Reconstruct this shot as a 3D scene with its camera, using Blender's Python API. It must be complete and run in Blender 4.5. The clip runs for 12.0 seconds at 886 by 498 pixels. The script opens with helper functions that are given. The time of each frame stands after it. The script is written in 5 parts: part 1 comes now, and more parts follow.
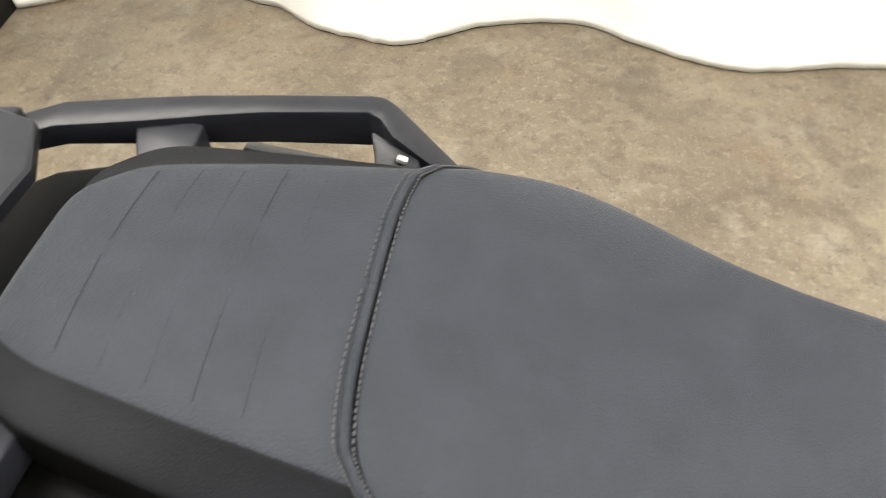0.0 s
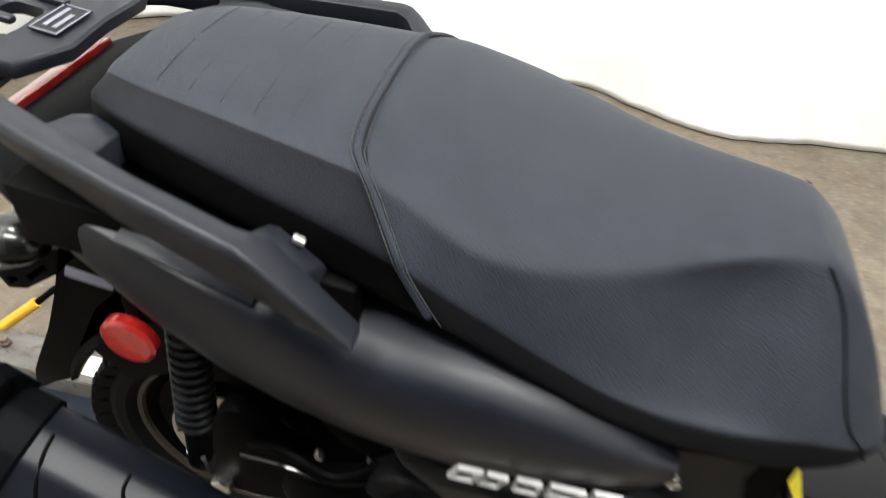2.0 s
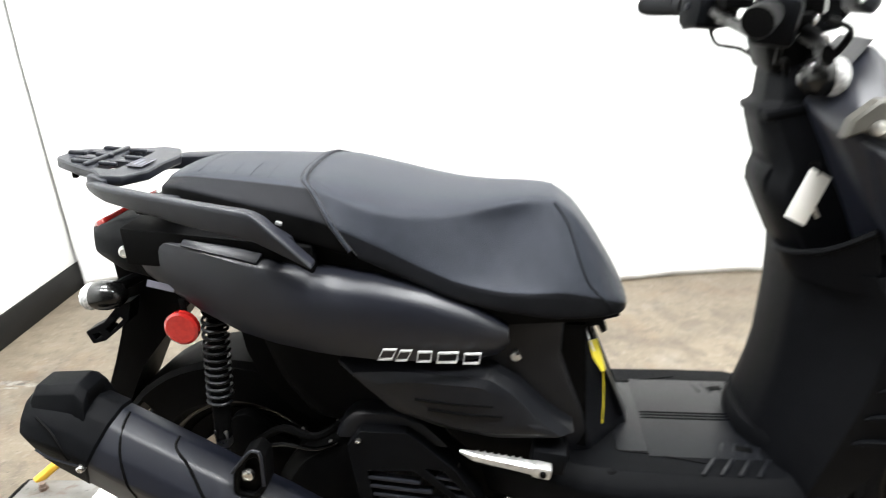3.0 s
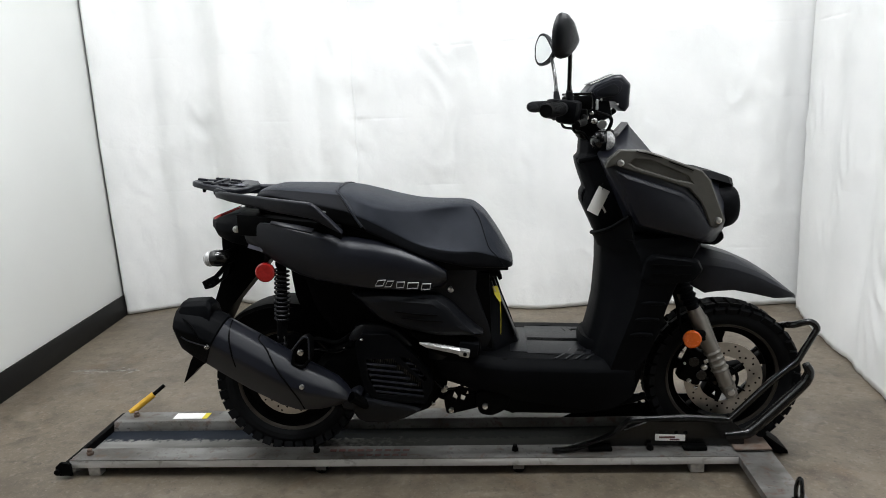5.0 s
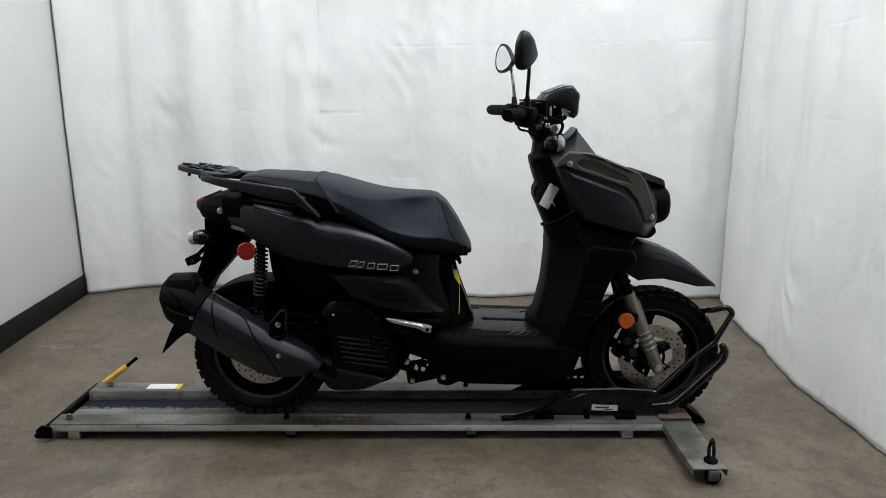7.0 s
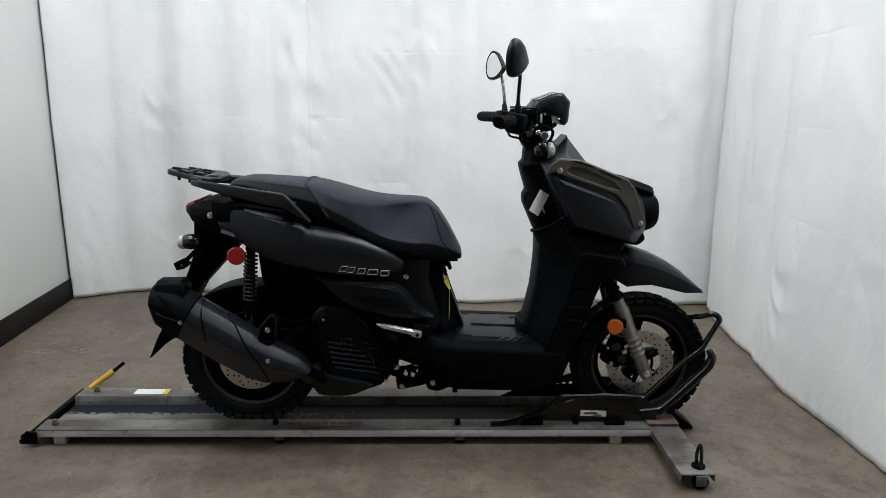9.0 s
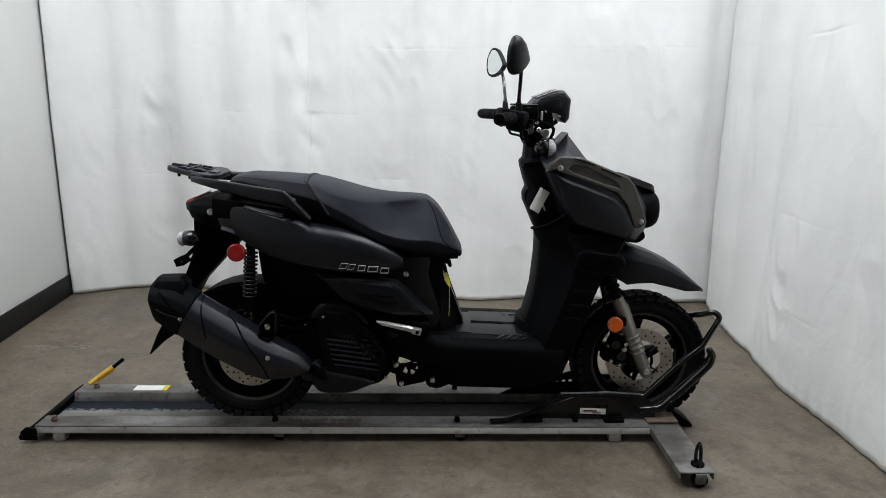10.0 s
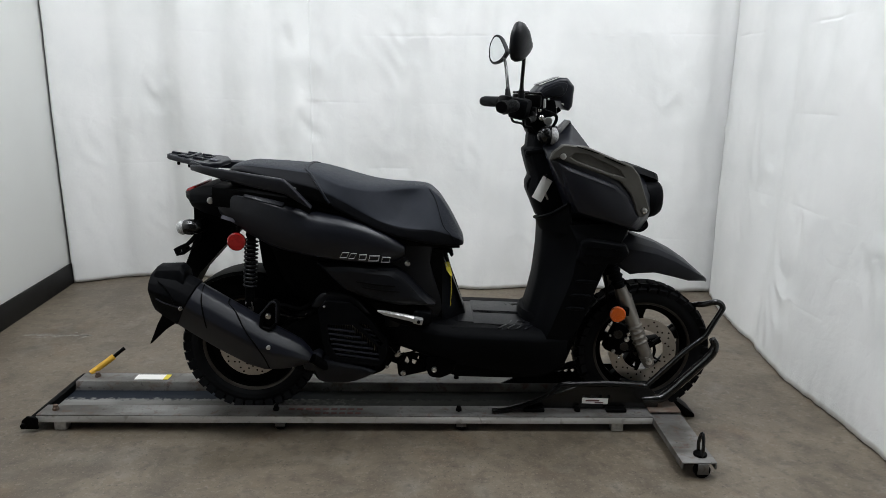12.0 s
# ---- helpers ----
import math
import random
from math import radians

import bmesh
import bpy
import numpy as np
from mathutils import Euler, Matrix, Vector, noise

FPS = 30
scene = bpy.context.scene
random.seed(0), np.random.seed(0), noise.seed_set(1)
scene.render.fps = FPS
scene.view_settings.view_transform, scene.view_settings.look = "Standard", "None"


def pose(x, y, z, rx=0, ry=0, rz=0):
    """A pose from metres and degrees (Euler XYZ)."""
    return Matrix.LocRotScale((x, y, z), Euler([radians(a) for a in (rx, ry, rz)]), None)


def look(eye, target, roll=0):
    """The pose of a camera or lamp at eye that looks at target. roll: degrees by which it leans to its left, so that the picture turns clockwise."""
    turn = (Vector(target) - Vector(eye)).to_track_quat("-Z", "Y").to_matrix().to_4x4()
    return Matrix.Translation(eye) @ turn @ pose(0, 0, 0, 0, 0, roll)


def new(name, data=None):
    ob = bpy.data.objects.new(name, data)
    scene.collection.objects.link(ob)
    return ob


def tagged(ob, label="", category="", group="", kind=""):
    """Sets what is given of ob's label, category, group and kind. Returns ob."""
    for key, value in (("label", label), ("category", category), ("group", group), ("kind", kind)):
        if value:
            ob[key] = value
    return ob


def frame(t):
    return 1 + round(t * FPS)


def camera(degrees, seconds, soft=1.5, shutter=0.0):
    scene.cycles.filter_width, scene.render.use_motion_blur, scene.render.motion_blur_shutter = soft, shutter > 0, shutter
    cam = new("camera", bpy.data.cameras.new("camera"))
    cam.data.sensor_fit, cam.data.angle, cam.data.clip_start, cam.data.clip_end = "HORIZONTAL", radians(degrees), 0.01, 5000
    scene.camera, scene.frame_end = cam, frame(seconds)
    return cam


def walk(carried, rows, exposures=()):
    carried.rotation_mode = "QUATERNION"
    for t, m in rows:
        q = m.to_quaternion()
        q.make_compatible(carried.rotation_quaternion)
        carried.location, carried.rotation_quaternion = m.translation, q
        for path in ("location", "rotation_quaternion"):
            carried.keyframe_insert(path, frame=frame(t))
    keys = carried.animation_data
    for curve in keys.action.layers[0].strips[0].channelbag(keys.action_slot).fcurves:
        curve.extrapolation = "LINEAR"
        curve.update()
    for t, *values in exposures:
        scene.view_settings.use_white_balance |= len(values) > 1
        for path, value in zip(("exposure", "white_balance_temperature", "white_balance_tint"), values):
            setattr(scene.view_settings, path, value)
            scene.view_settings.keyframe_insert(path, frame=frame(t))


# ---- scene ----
cam = camera(64.7, 12.0, soft=0.85, shutter=0.35)
PATH = (
    (0.0, (0.296, -0.292, 1.332), (0.062, 0.970, -0.202), -2.4),
    (0.5, (0.397, -0.218, 1.288), (-0.053, 0.984, -0.246), -15.9),
    (1.0, (0.415, -0.219, 1.285), (-0.110, 0.945, -0.255), -16.9),
    (1.2, (0.409, -0.260, 1.304), (-0.169, 0.887, -0.230), -15.7),
    (1.5, (0.374, -0.306, 1.277), (-0.223, 0.937, -0.171), -9.3),
    (1.8, (0.345, -0.446, 1.267), (-0.097, 0.907, -0.139), -1.5),
    (2.0, (0.366, -0.589, 1.270), (0.088, 0.873, -0.066), 3.9),
    (2.1, (0.383, -0.648, 1.277), (0.126, 0.828, -0.047), 4.5),
    (2.5, (0.512, -0.905, 1.252), (0.090, 0.643, 0.058), -0.8),
    (2.7, (0.565, -1.032, 1.223), (0.064, 0.626, 0.223), -8.9),
    (3.0, (0.568, -1.225, 1.211), (0.323, 0.639, 0.531), -4.2),
    (3.5, (0.580, -1.561, 1.219), (0.429, 0.353, 0.656), -0.7),
    (3.7, (0.626, -1.664, 1.217), (0.399, 0.245, 0.664), -0.6),
    (5.3, (0.704, -2.338, 1.200), (0.548, -0.386, 0.793), -3.1),
    (5.5, (0.712, -2.385, 1.209), (0.509, -0.442, 0.780), -3.5),
    (6.0, (0.607, -2.464, 1.210), (0.613, -0.507, 0.796), -0.1),
    (6.5, (0.615, -2.488, 1.220), (0.657, -0.536, 0.786), 0.6),
    (7.0, (0.636, -2.494, 1.223), (0.634, -0.542, 0.789), -0.1),
    (9.0, (0.626, -2.500, 1.224), (0.660, -0.544, 0.806), 0.4),
    (9.5, (0.624, -2.498, 1.224), (0.661, -0.543, 0.803), 0.6),
    (10.0, (0.623, -2.497, 1.227), (0.659, -0.544, 0.799), 0.6),
    (10.5, (0.621, -2.500, 1.224), (0.660, -0.548, 0.792), 0.6),
    (11.0, (0.621, -2.495, 1.222), (0.657, -0.545, 0.780), 0.7),
    (11.5, (0.623, -2.486, 1.219), (0.656, -0.537, 0.767), 0.6),
    (12.0, (0.625, -2.480, 1.224), (0.655, -0.534, 0.765), 0.6),
)
walk(cam, [(t, look(eye, to, roll)) for t, eye, to, roll in PATH],
     exposures=((0.0, 1.42, 7750, 10), (1.2, 1.38, 7700, 10), (2.0, 1.25, 7000, 10), (2.7, 1.92, 6850, 10), (3.1, 1.85, 6800, 10), (3.7, 1.65, 6750, 10), (5.3, 0.13, 6550, 10), (6.0, 0.07, 6500, 10), (6.6, -0.07, 6500, 10), (12.0, -0.07, 6500, 10)))

# ---- world and light ----
world = bpy.data.worlds.new("world")
scene.world = world
world.use_nodes = True
world.node_tree.nodes["Background"].inputs[0].default_value = (0.9, 0.95, 1.0, 1)
world.node_tree.nodes["Background"].inputs[1].default_value = 0.02


# ---- materials ----
def material(name, base, rough=0.5, metal=0.0, second=None, scale=8.0, stretch=(1, 1, 1), bump=0.0, bump_scale=300.0,
             rough_var=0.1, detail=5.0, coat=0.0, low=0.35, high=0.65, spec=0.5, sheen=0.0):
    """A surface of two mixed tones in uneven patches, with a fine relief and uneven gloss."""
    m = bpy.data.materials.new(name)
    m.use_nodes = True
    t = m.node_tree
    b = t.nodes["Principled BSDF"]
    b.inputs["Metallic"].default_value = metal
    b.inputs["Coat Weight"].default_value = coat
    b.inputs["Specular IOR Level"].default_value = spec
    b.inputs["Sheen Weight"].default_value, b.inputs["Sheen Roughness"].default_value = sheen, 0.4
    co = t.nodes.new("ShaderNodeTexCoord")
    mp = t.nodes.new("ShaderNodeMapping")
    mp.inputs["Scale"].default_value = stretch
    t.links.new(co.outputs["Object"], mp.inputs[0])
    n = t.nodes.new("ShaderNodeTexNoise")
    n.inputs["Scale"].default_value, n.inputs["Detail"].default_value = scale, detail
    t.links.new(mp.outputs[0], n.inputs["Vector"])
    ramp = t.nodes.new("ShaderNodeValToRGB")
    ramp.color_ramp.elements[0].position, ramp.color_ramp.elements[1].position = low, high
    ramp.color_ramp.elements[0].color = (*base, 1)
    ramp.color_ramp.elements[1].color = (*(second or [c * 1.15 for c in base]), 1)
    t.links.new(n.outputs["Fac"], ramp.inputs[0])
    t.links.new(ramp.outputs[0], b.inputs["Base Color"])
    mr = t.nodes.new("ShaderNodeMapRange")
    mr.inputs["To Min"].default_value = max(0.02, rough - rough_var)
    mr.inputs["To Max"].default_value = min(1, rough + rough_var)
    t.links.new(n.outputs["Fac"], mr.inputs["Value"])
    t.links.new(mr.outputs[0], b.inputs["Roughness"])
    if bump:
        f = t.nodes.new("ShaderNodeTexNoise")
        f.inputs["Scale"].default_value, f.inputs["Detail"].default_value = bump_scale, 3
        t.links.new(mp.outputs[0], f.inputs["Vector"])
        bp = t.nodes.new("ShaderNodeBump")
        bp.inputs["Strength"].default_value, bp.inputs["Distance"].default_value = bump, 0.002
        t.links.new(f.outputs["Fac"], bp.inputs["Height"])
        t.links.new(bp.outputs[0], b.inputs["Normal"])
    return m


def glow(name, colour, strength):
    m = bpy.data.materials.new(name)
    m.use_nodes = True
    b = m.node_tree.nodes["Principled BSDF"]
    b.inputs["Base Color"].default_value = (*colour, 1)
    b.inputs["Emission Color"].default_value = (*colour, 1)
    b.inputs["Emission Strength"].default_value = strength
    return m


def concrete():
    """Worn sealed concrete: broad tan and grey clouds, rusty blotches, pale scuffs and pits."""
    m = material("worn_concrete", (0.096, 0.076, 0.053), 0.5, second=(0.160, 0.132, 0.095), scale=1.6, bump=0.25, bump_scale=60,
                 rough_var=0.12, detail=9, low=0.3, high=0.7)
    t = m.node_tree
    b = t.nodes["Principled BSDF"]
    tone = b.inputs["Base Color"].links[0].from_socket
    co = t.nodes["Texture Coordinate"].outputs["Object"]

    def layer(scale, lo, hi, colour, amount, detail=6.0, warp=0.0, under=None):
        n = t.nodes.new("ShaderNodeTexNoise")
        n.inputs["Scale"].default_value, n.inputs["Detail"].default_value, n.inputs["Distortion"].default_value = scale, detail, warp
        t.links.new(co, n.inputs["Vector"])
        r = t.nodes.new("ShaderNodeMapRange")
        r.inputs["From Min"].default_value, r.inputs["From Max"].default_value = lo, hi
        r.inputs["To Max"].default_value = amount
        t.links.new(n.outputs["Fac"], r.inputs["Value"])
        mix = t.nodes.new("ShaderNodeMix")
        mix.data_type = "RGBA"
        t.links.new(r.outputs[0], mix.inputs["Factor"])
        t.links.new(under, mix.inputs["A"])
        mix.inputs["B"].default_value = (*colour, 1)
        return mix.outputs["Result"]

    tone = layer(3.7, 0.56, 0.72, (0.12, 0.073, 0.038), 0.5, 4, 0.6, tone)
    tone = layer(7.0, 0.55, 0.75, (0.20, 0.182, 0.152), 0.62, 8, 0.3, tone)
    tone = layer(22.0, 0.50, 0.72, (0.038, 0.030, 0.021), 0.52, 9, 0.4, tone)
    tone = layer(48.0, 0.54, 0.70, (0.22, 0.193, 0.160), 0.45, 8, 0.2, tone)
    tone = layer(2.3, 0.48, 0.66, (0.058, 0.045, 0.031), 0.28, 8, 1.6, tone)
    tone = layer(5.2, 0.50, 0.64, (0.054, 0.042, 0.029), 0.46, 8, 0.8, tone)
    tone = layer(140.0, 0.60, 0.74, (0.23, 0.20, 0.165), 0.6, 3, 0.0, tone)
    tone = layer(95.0, 0.60, 0.74, (0.022, 0.018, 0.013), 0.65, 3, 0.0, tone)
    t.links.new(tone, b.inputs["Base Color"])
    return m


CONCRETE = concrete()
SCUFF = material("scraped_paint", (0.14, 0.125, 0.105), 0.7, second=(0.25, 0.235, 0.21), scale=60)
WALL = material("painted_wall", (0.80, 0.81, 0.79), 0.55, second=(0.84, 0.85, 0.83), scale=1.2, bump=0.15, bump_scale=90)
BASE = material("black_rubber_base", (0.0065, 0.0063, 0.006), 0.55, second=(0.013, 0.0126, 0.012), scale=20, spec=0.12)
# Tones for the unseen ceiling and walls, kept dark so black panels reflect less.
CEIL = material("dark_unseen_ceiling", (0.12, 0.12, 0.12), 0.8, scale=2)
GLOOM = material("dark_unseen_wall", (0.06, 0.06, 0.062), 0.7, scale=2)


def cloth():
    """Creased white cotton: a fine weave, with soft dents and sharp small wrinkles."""
    m = material("white_drop_cloth", (0.74, 0.745, 0.735), 0.78, second=(0.80, 0.80, 0.79), scale=3.0, bump=0.12, bump_scale=500, spec=0.25)
    t = m.node_tree
    b = t.nodes["Principled BSDF"]
    fine = b.inputs["Normal"].links[0].from_socket
    co = t.nodes["Texture Coordinate"].outputs["Object"]
    for scale, warp, strength, reach in ((2.4, 0.3, 0.28, 0.03), (7.0, 0.3, 0.40, 0.012), (17.0, 0.2, 0.22, 0.006)):
        n = t.nodes.new("ShaderNodeTexNoise")
        n.inputs["Scale"].default_value, n.inputs["Detail"].default_value, n.inputs["Distortion"].default_value = scale, 6, warp
        t.links.new(co, n.inputs["Vector"])
        ridge = t.nodes.new("ShaderNodeMath")
        ridge.operation = "SUBTRACT"
        ridge.inputs[1].default_value = 0.5
        t.links.new(n.outputs["Fac"], ridge.inputs[0])
        sharp = t.nodes.new("ShaderNodeMath")
        sharp.operation = "ABSOLUTE"
        t.links.new(ridge.outputs[0], sharp.inputs[0])
        bp = t.nodes.new("ShaderNodeBump")
        bp.inputs["Strength"].default_value, bp.inputs["Distance"].default_value = strength, reach
        t.links.new(sharp.outputs[0], bp.inputs["Height"])
        t.links.new(fine, bp.inputs["Normal"])
        fine = bp.outputs[0]
    t.links.new(fine, b.inputs["Normal"])
    return m


CLOTH = cloth()
SATIN = material("satin_black_paint", (0.0032, 0.0041, 0.0078), 0.41, second=(0.0042, 0.0052, 0.0096), scale=30, bump=0.03, bump_scale=900, rough_var=0.04, spec=0.42)
PLASTIC = material("textured_black_plastic", (0.0018, 0.0020, 0.0026), 0.56, second=(0.0025, 0.0028, 0.0035), scale=40, bump=0.14, bump_scale=1100, rough_var=0.05, spec=0.05)
PANEL = material("grained_black_plastic", (0.0036, 0.0041, 0.0056), 0.38, second=(0.0047, 0.0053, 0.0070), scale=40, bump=0.12, bump_scale=1000, rough_var=0.05, spec=0.24)
GREY = material("charcoal_plastic", (0.0095, 0.0104, 0.0140), 0.38, second=(0.0118, 0.0129, 0.0172), scale=40, bump=0.1, bump_scale=1100, rough_var=0.05, spec=0.24)
OLIVE = material("grey_brown_plastic", (0.0600, 0.0570, 0.0490), 0.5, second=(0.0720, 0.0685, 0.0590), scale=40, bump=0.1, bump_scale=1000, rough_var=0.05, spec=0.3)
# Black of frame and gap parts, with their shade already in the colour.
DARK = material("shaded_black_paint", (0.0015, 0.0015, 0.0016), 0.5, second=(0.0022, 0.0022, 0.0023), scale=25, rough_var=0.1, spec=0.035)
GLOSS = material("gloss_black_paint", (0.0040, 0.0040, 0.0040), 0.25, second=(0.0050, 0.0050, 0.0050), scale=25, rough_var=0.06, coat=0.3, spec=0.3)
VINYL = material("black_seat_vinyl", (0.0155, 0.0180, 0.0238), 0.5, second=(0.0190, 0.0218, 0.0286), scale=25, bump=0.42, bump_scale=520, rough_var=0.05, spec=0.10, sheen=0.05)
# Dark side vinyl; on the rider's skirt its darkness is painted shade.
VINYL_SIDE = material("black_side_and_shade_vinyl", (0.0070, 0.0074, 0.0090), 0.55, second=(0.0088, 0.0093, 0.0112), scale=25, bump=0.25, bump_scale=700, rough_var=0.05, spec=0.05)
THREAD = material("grey_thread", (0.046, 0.045, 0.048), 0.7, scale=50, spec=0.2)
RUBBER = material("tyre_rubber", (0.0055, 0.0058, 0.0066), 0.7, second=(0.0075, 0.0079, 0.0090), scale=18, bump=0.1, bump_scale=400, spec=0.1)
RIM = material("bronze_rim_paint", (0.050, 0.043, 0.035), 0.4, metal=0.5, second=(0.068, 0.059, 0.049), scale=20)
STEEL = material("bright_steel", (0.55, 0.54, 0.52), 0.28, metal=1.0, second=(0.62, 0.61, 0.59), scale=30)
DISC = material("brake_steel", (0.40, 0.37, 0.33), 0.35, metal=0.8, second=(0.50, 0.46, 0.41), scale=30)
FORK = material("titanium_fork_paint", (0.20, 0.185, 0.165), 0.38, metal=0.6, second=(0.25, 0.235, 0.21), scale=25)
ALLOY = material("cast_alloy", (0.40, 0.40, 0.395), 0.38, metal=0.7, second=(0.58, 0.58, 0.565), scale=60, bump=0.2, bump_scale=300)
SILVER = material("silver_badge_ink", (0.34, 0.34, 0.34), 0.4, scale=40)
RED = material("red_reflector", (0.27, 0.010, 0.009), 0.2, second=(0.34, 0.015, 0.012), scale=120, coat=0.6)
ORANGE = material("amber_reflector", (0.62, 0.095, 0.004), 0.25, second=(0.70, 0.12, 0.006), scale=150, coat=0.5)
REDLENS = material("red_lens", (0.26, 0.010, 0.009), 0.15, second=(0.33, 0.018, 0.014), scale=60, coat=0.6)
CLEAR = material("clear_lens", (0.26, 0.26, 0.26), 0.12, second=(0.55, 0.55, 0.54), scale=160, coat=0.5)
PAPER = material("white_card", (0.75, 0.74, 0.70), 0.6, second=(0.80, 0.79, 0.76), scale=30)
YELLOW = material("yellow_card", (0.66, 0.53, 0.02), 0.5, second=(0.72, 0.60, 0.04), scale=30)
GOLD = material("yellow_grip_rubber", (0.55, 0.30, 0.02), 0.5, second=(0.62, 0.36, 0.03), scale=30)
INK = material("faded_print", (0.10, 0.035, 0.03), 0.6, scale=60)
BLUEINK = material("grey_print", (0.12, 0.12, 0.15), 0.6, scale=60)
MIRROR = material("mirror_glass", (0.85, 0.87, 0.88), 0.03, metal=1.0, rough_var=0.01, scale=5)
GALV = material("galvanised_steel", (0.10, 0.094, 0.085), 0.5, metal=0.4, second=(0.215, 0.211, 0.203), scale=14, stretch=(0.25, 1, 1), bump=0.1,
                bump_scale=200, rough_var=0.14, detail=8)
# Lighter than the flange: the edge's bright reflection is put into its colour.
LIP = material("lip_reflection_steel", (0.44, 0.435, 0.42), 0.38, metal=0.3, second=(0.70, 0.695, 0.68), scale=16, stretch=(0.2, 1, 1), bump=0.1, bump_scale=220, rough_var=0.12, detail=8)


def soiled(m, layers):
    """Lays stains of a colour over a surface, each in ragged patches of its own size."""
    t = m.node_tree
    b = t.nodes["Principled BSDF"]
    tone = b.inputs["Base Color"].links[0].from_socket
    co = t.nodes["Texture Coordinate"].outputs["Object"]
    for scale, lo, hi, colour, amount in layers:
        n = t.nodes.new("ShaderNodeTexNoise")
        n.inputs["Scale"].default_value, n.inputs["Detail"].default_value, n.inputs["Distortion"].default_value = scale, 9, 0.4
        t.links.new(co, n.inputs["Vector"])
        r = t.nodes.new("ShaderNodeMapRange")
        r.inputs["From Min"].default_value, r.inputs["From Max"].default_value, r.inputs["To Max"].default_value = lo, hi, amount
        t.links.new(n.outputs["Fac"], r.inputs["Value"])
        mix = t.nodes.new("ShaderNodeMix")
        mix.data_type = "RGBA"
        t.links.new(r.outputs[0], mix.inputs["Factor"])
        t.links.new(tone, mix.inputs["A"])
        mix.inputs["B"].default_value = (*colour, 1)
        tone = mix.outputs["Result"]
    t.links.new(tone, b.inputs["Base Color"])


soiled(GALV, ((7.0, 0.50, 0.66, (0.055, 0.047, 0.038), 0.65), (30.0, 0.56, 0.68, (0.09, 0.045, 0.024), 0.6), (70.0, 0.60, 0.70, (0.03, 0.027, 0.024), 0.6)))
soiled(LIP, ((24.0, 0.58, 0.70, (0.10, 0.075, 0.055), 0.5),))


def trough():
    """Steel blackened by tyres: a ragged blue-black band, a rusty edge, and a dark stretch painted as the scooter's
    shadow.
    """
    m = material("blackened_shaded_steel", (0.10, 0.097, 0.088), 0.72, metal=0.15, second=(0.24, 0.236, 0.225), scale=12, stretch=(0.25, 1.2, 1), bump=0.12,
                 bump_scale=160, rough_var=0.14, detail=9, spec=0.15)
    t = m.node_tree
    b = t.nodes["Principled BSDF"]
    tone = b.inputs["Base Color"].links[0].from_socket
    co = t.nodes["Texture Coordinate"].outputs["Object"]
    xyz = t.nodes.new("ShaderNodeSeparateXYZ")
    t.links.new(co, xyz.inputs[0])
    n = t.nodes.new("ShaderNodeTexNoise")
    n.inputs["Scale"].default_value, n.inputs["Detail"].default_value = 60, 9
    t.links.new(co, n.inputs["Vector"])
    # The X layer puts the shadow under the scooter into the colour.
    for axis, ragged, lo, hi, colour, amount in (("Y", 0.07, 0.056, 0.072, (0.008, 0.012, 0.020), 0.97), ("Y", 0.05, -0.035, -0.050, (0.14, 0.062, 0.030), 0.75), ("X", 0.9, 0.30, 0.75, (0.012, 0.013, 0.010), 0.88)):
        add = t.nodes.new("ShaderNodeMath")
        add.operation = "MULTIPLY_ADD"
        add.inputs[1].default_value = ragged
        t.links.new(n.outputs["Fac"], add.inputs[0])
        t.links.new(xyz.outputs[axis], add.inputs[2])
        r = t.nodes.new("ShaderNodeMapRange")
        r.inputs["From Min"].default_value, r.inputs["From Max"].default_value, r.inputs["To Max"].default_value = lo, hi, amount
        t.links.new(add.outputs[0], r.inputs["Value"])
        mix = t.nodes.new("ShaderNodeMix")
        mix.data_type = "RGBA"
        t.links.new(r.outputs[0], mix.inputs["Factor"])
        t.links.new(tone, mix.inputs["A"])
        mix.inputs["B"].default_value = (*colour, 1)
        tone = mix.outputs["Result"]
    t.links.new(tone, b.inputs["Base Color"])
    return m


TROUGH = trough()
RUST = material("rusty_steel", (0.10, 0.048, 0.026), 0.75, second=(0.15, 0.125, 0.105), scale=22, bump=0.3, bump_scale=180, detail=9)
LAMP = glow("lamp_diffuser", (1.0, 0.97, 0.92), 3.0)


# ---- mesh helpers ----
def part(name, bm, mat, parent=None, label="", smooth=30):
    """Links a bmesh as one mesh object, shaded smooth below the given angle."""
    me = bpy.data.meshes.new(name)
    bmesh.ops.recalc_face_normals(bm, faces=bm.faces)
    if smooth:
        for f in bm.faces:
            f.smooth = True
        for e in bm.edges:
            if len(e.link_faces) == 2 and e.calc_face_angle(0) > radians(smooth):
                e.smooth = False
    bm.to_mesh(me)
    bm.free()
    me.materials.append(mat)
    ob = new(name, me)
    if parent:
        ob.parent = parent
    if label:
        ob["label"] = label
    return ob


def bevel(bm, width, segments=2, angle=25):
    edges = [e for e in bm.edges if len(e.link_faces) == 2 and e.calc_face_angle(0) > radians(angle)]
    if edges and width:
        bmesh.ops.bevel(bm, geom=edges, offset=width, segments=segments, profile=0.5, affect="EDGES", clamp_overlap=True)
    return bm


def box(size, at=(0, 0, 0), turn=(0, 0, 0), soft=0.003, segments=2, bm=None):
    out = bmesh.new()
    bmesh.ops.create_cube(out, size=1, matrix=Matrix.Diagonal((*size, 1)))
    bevel(out, min(soft, min(size) * 0.45), segments)
    bmesh.ops.transform(out, matrix=pose(*at, *turn), verts=out.verts)
    return merge(bm, out)


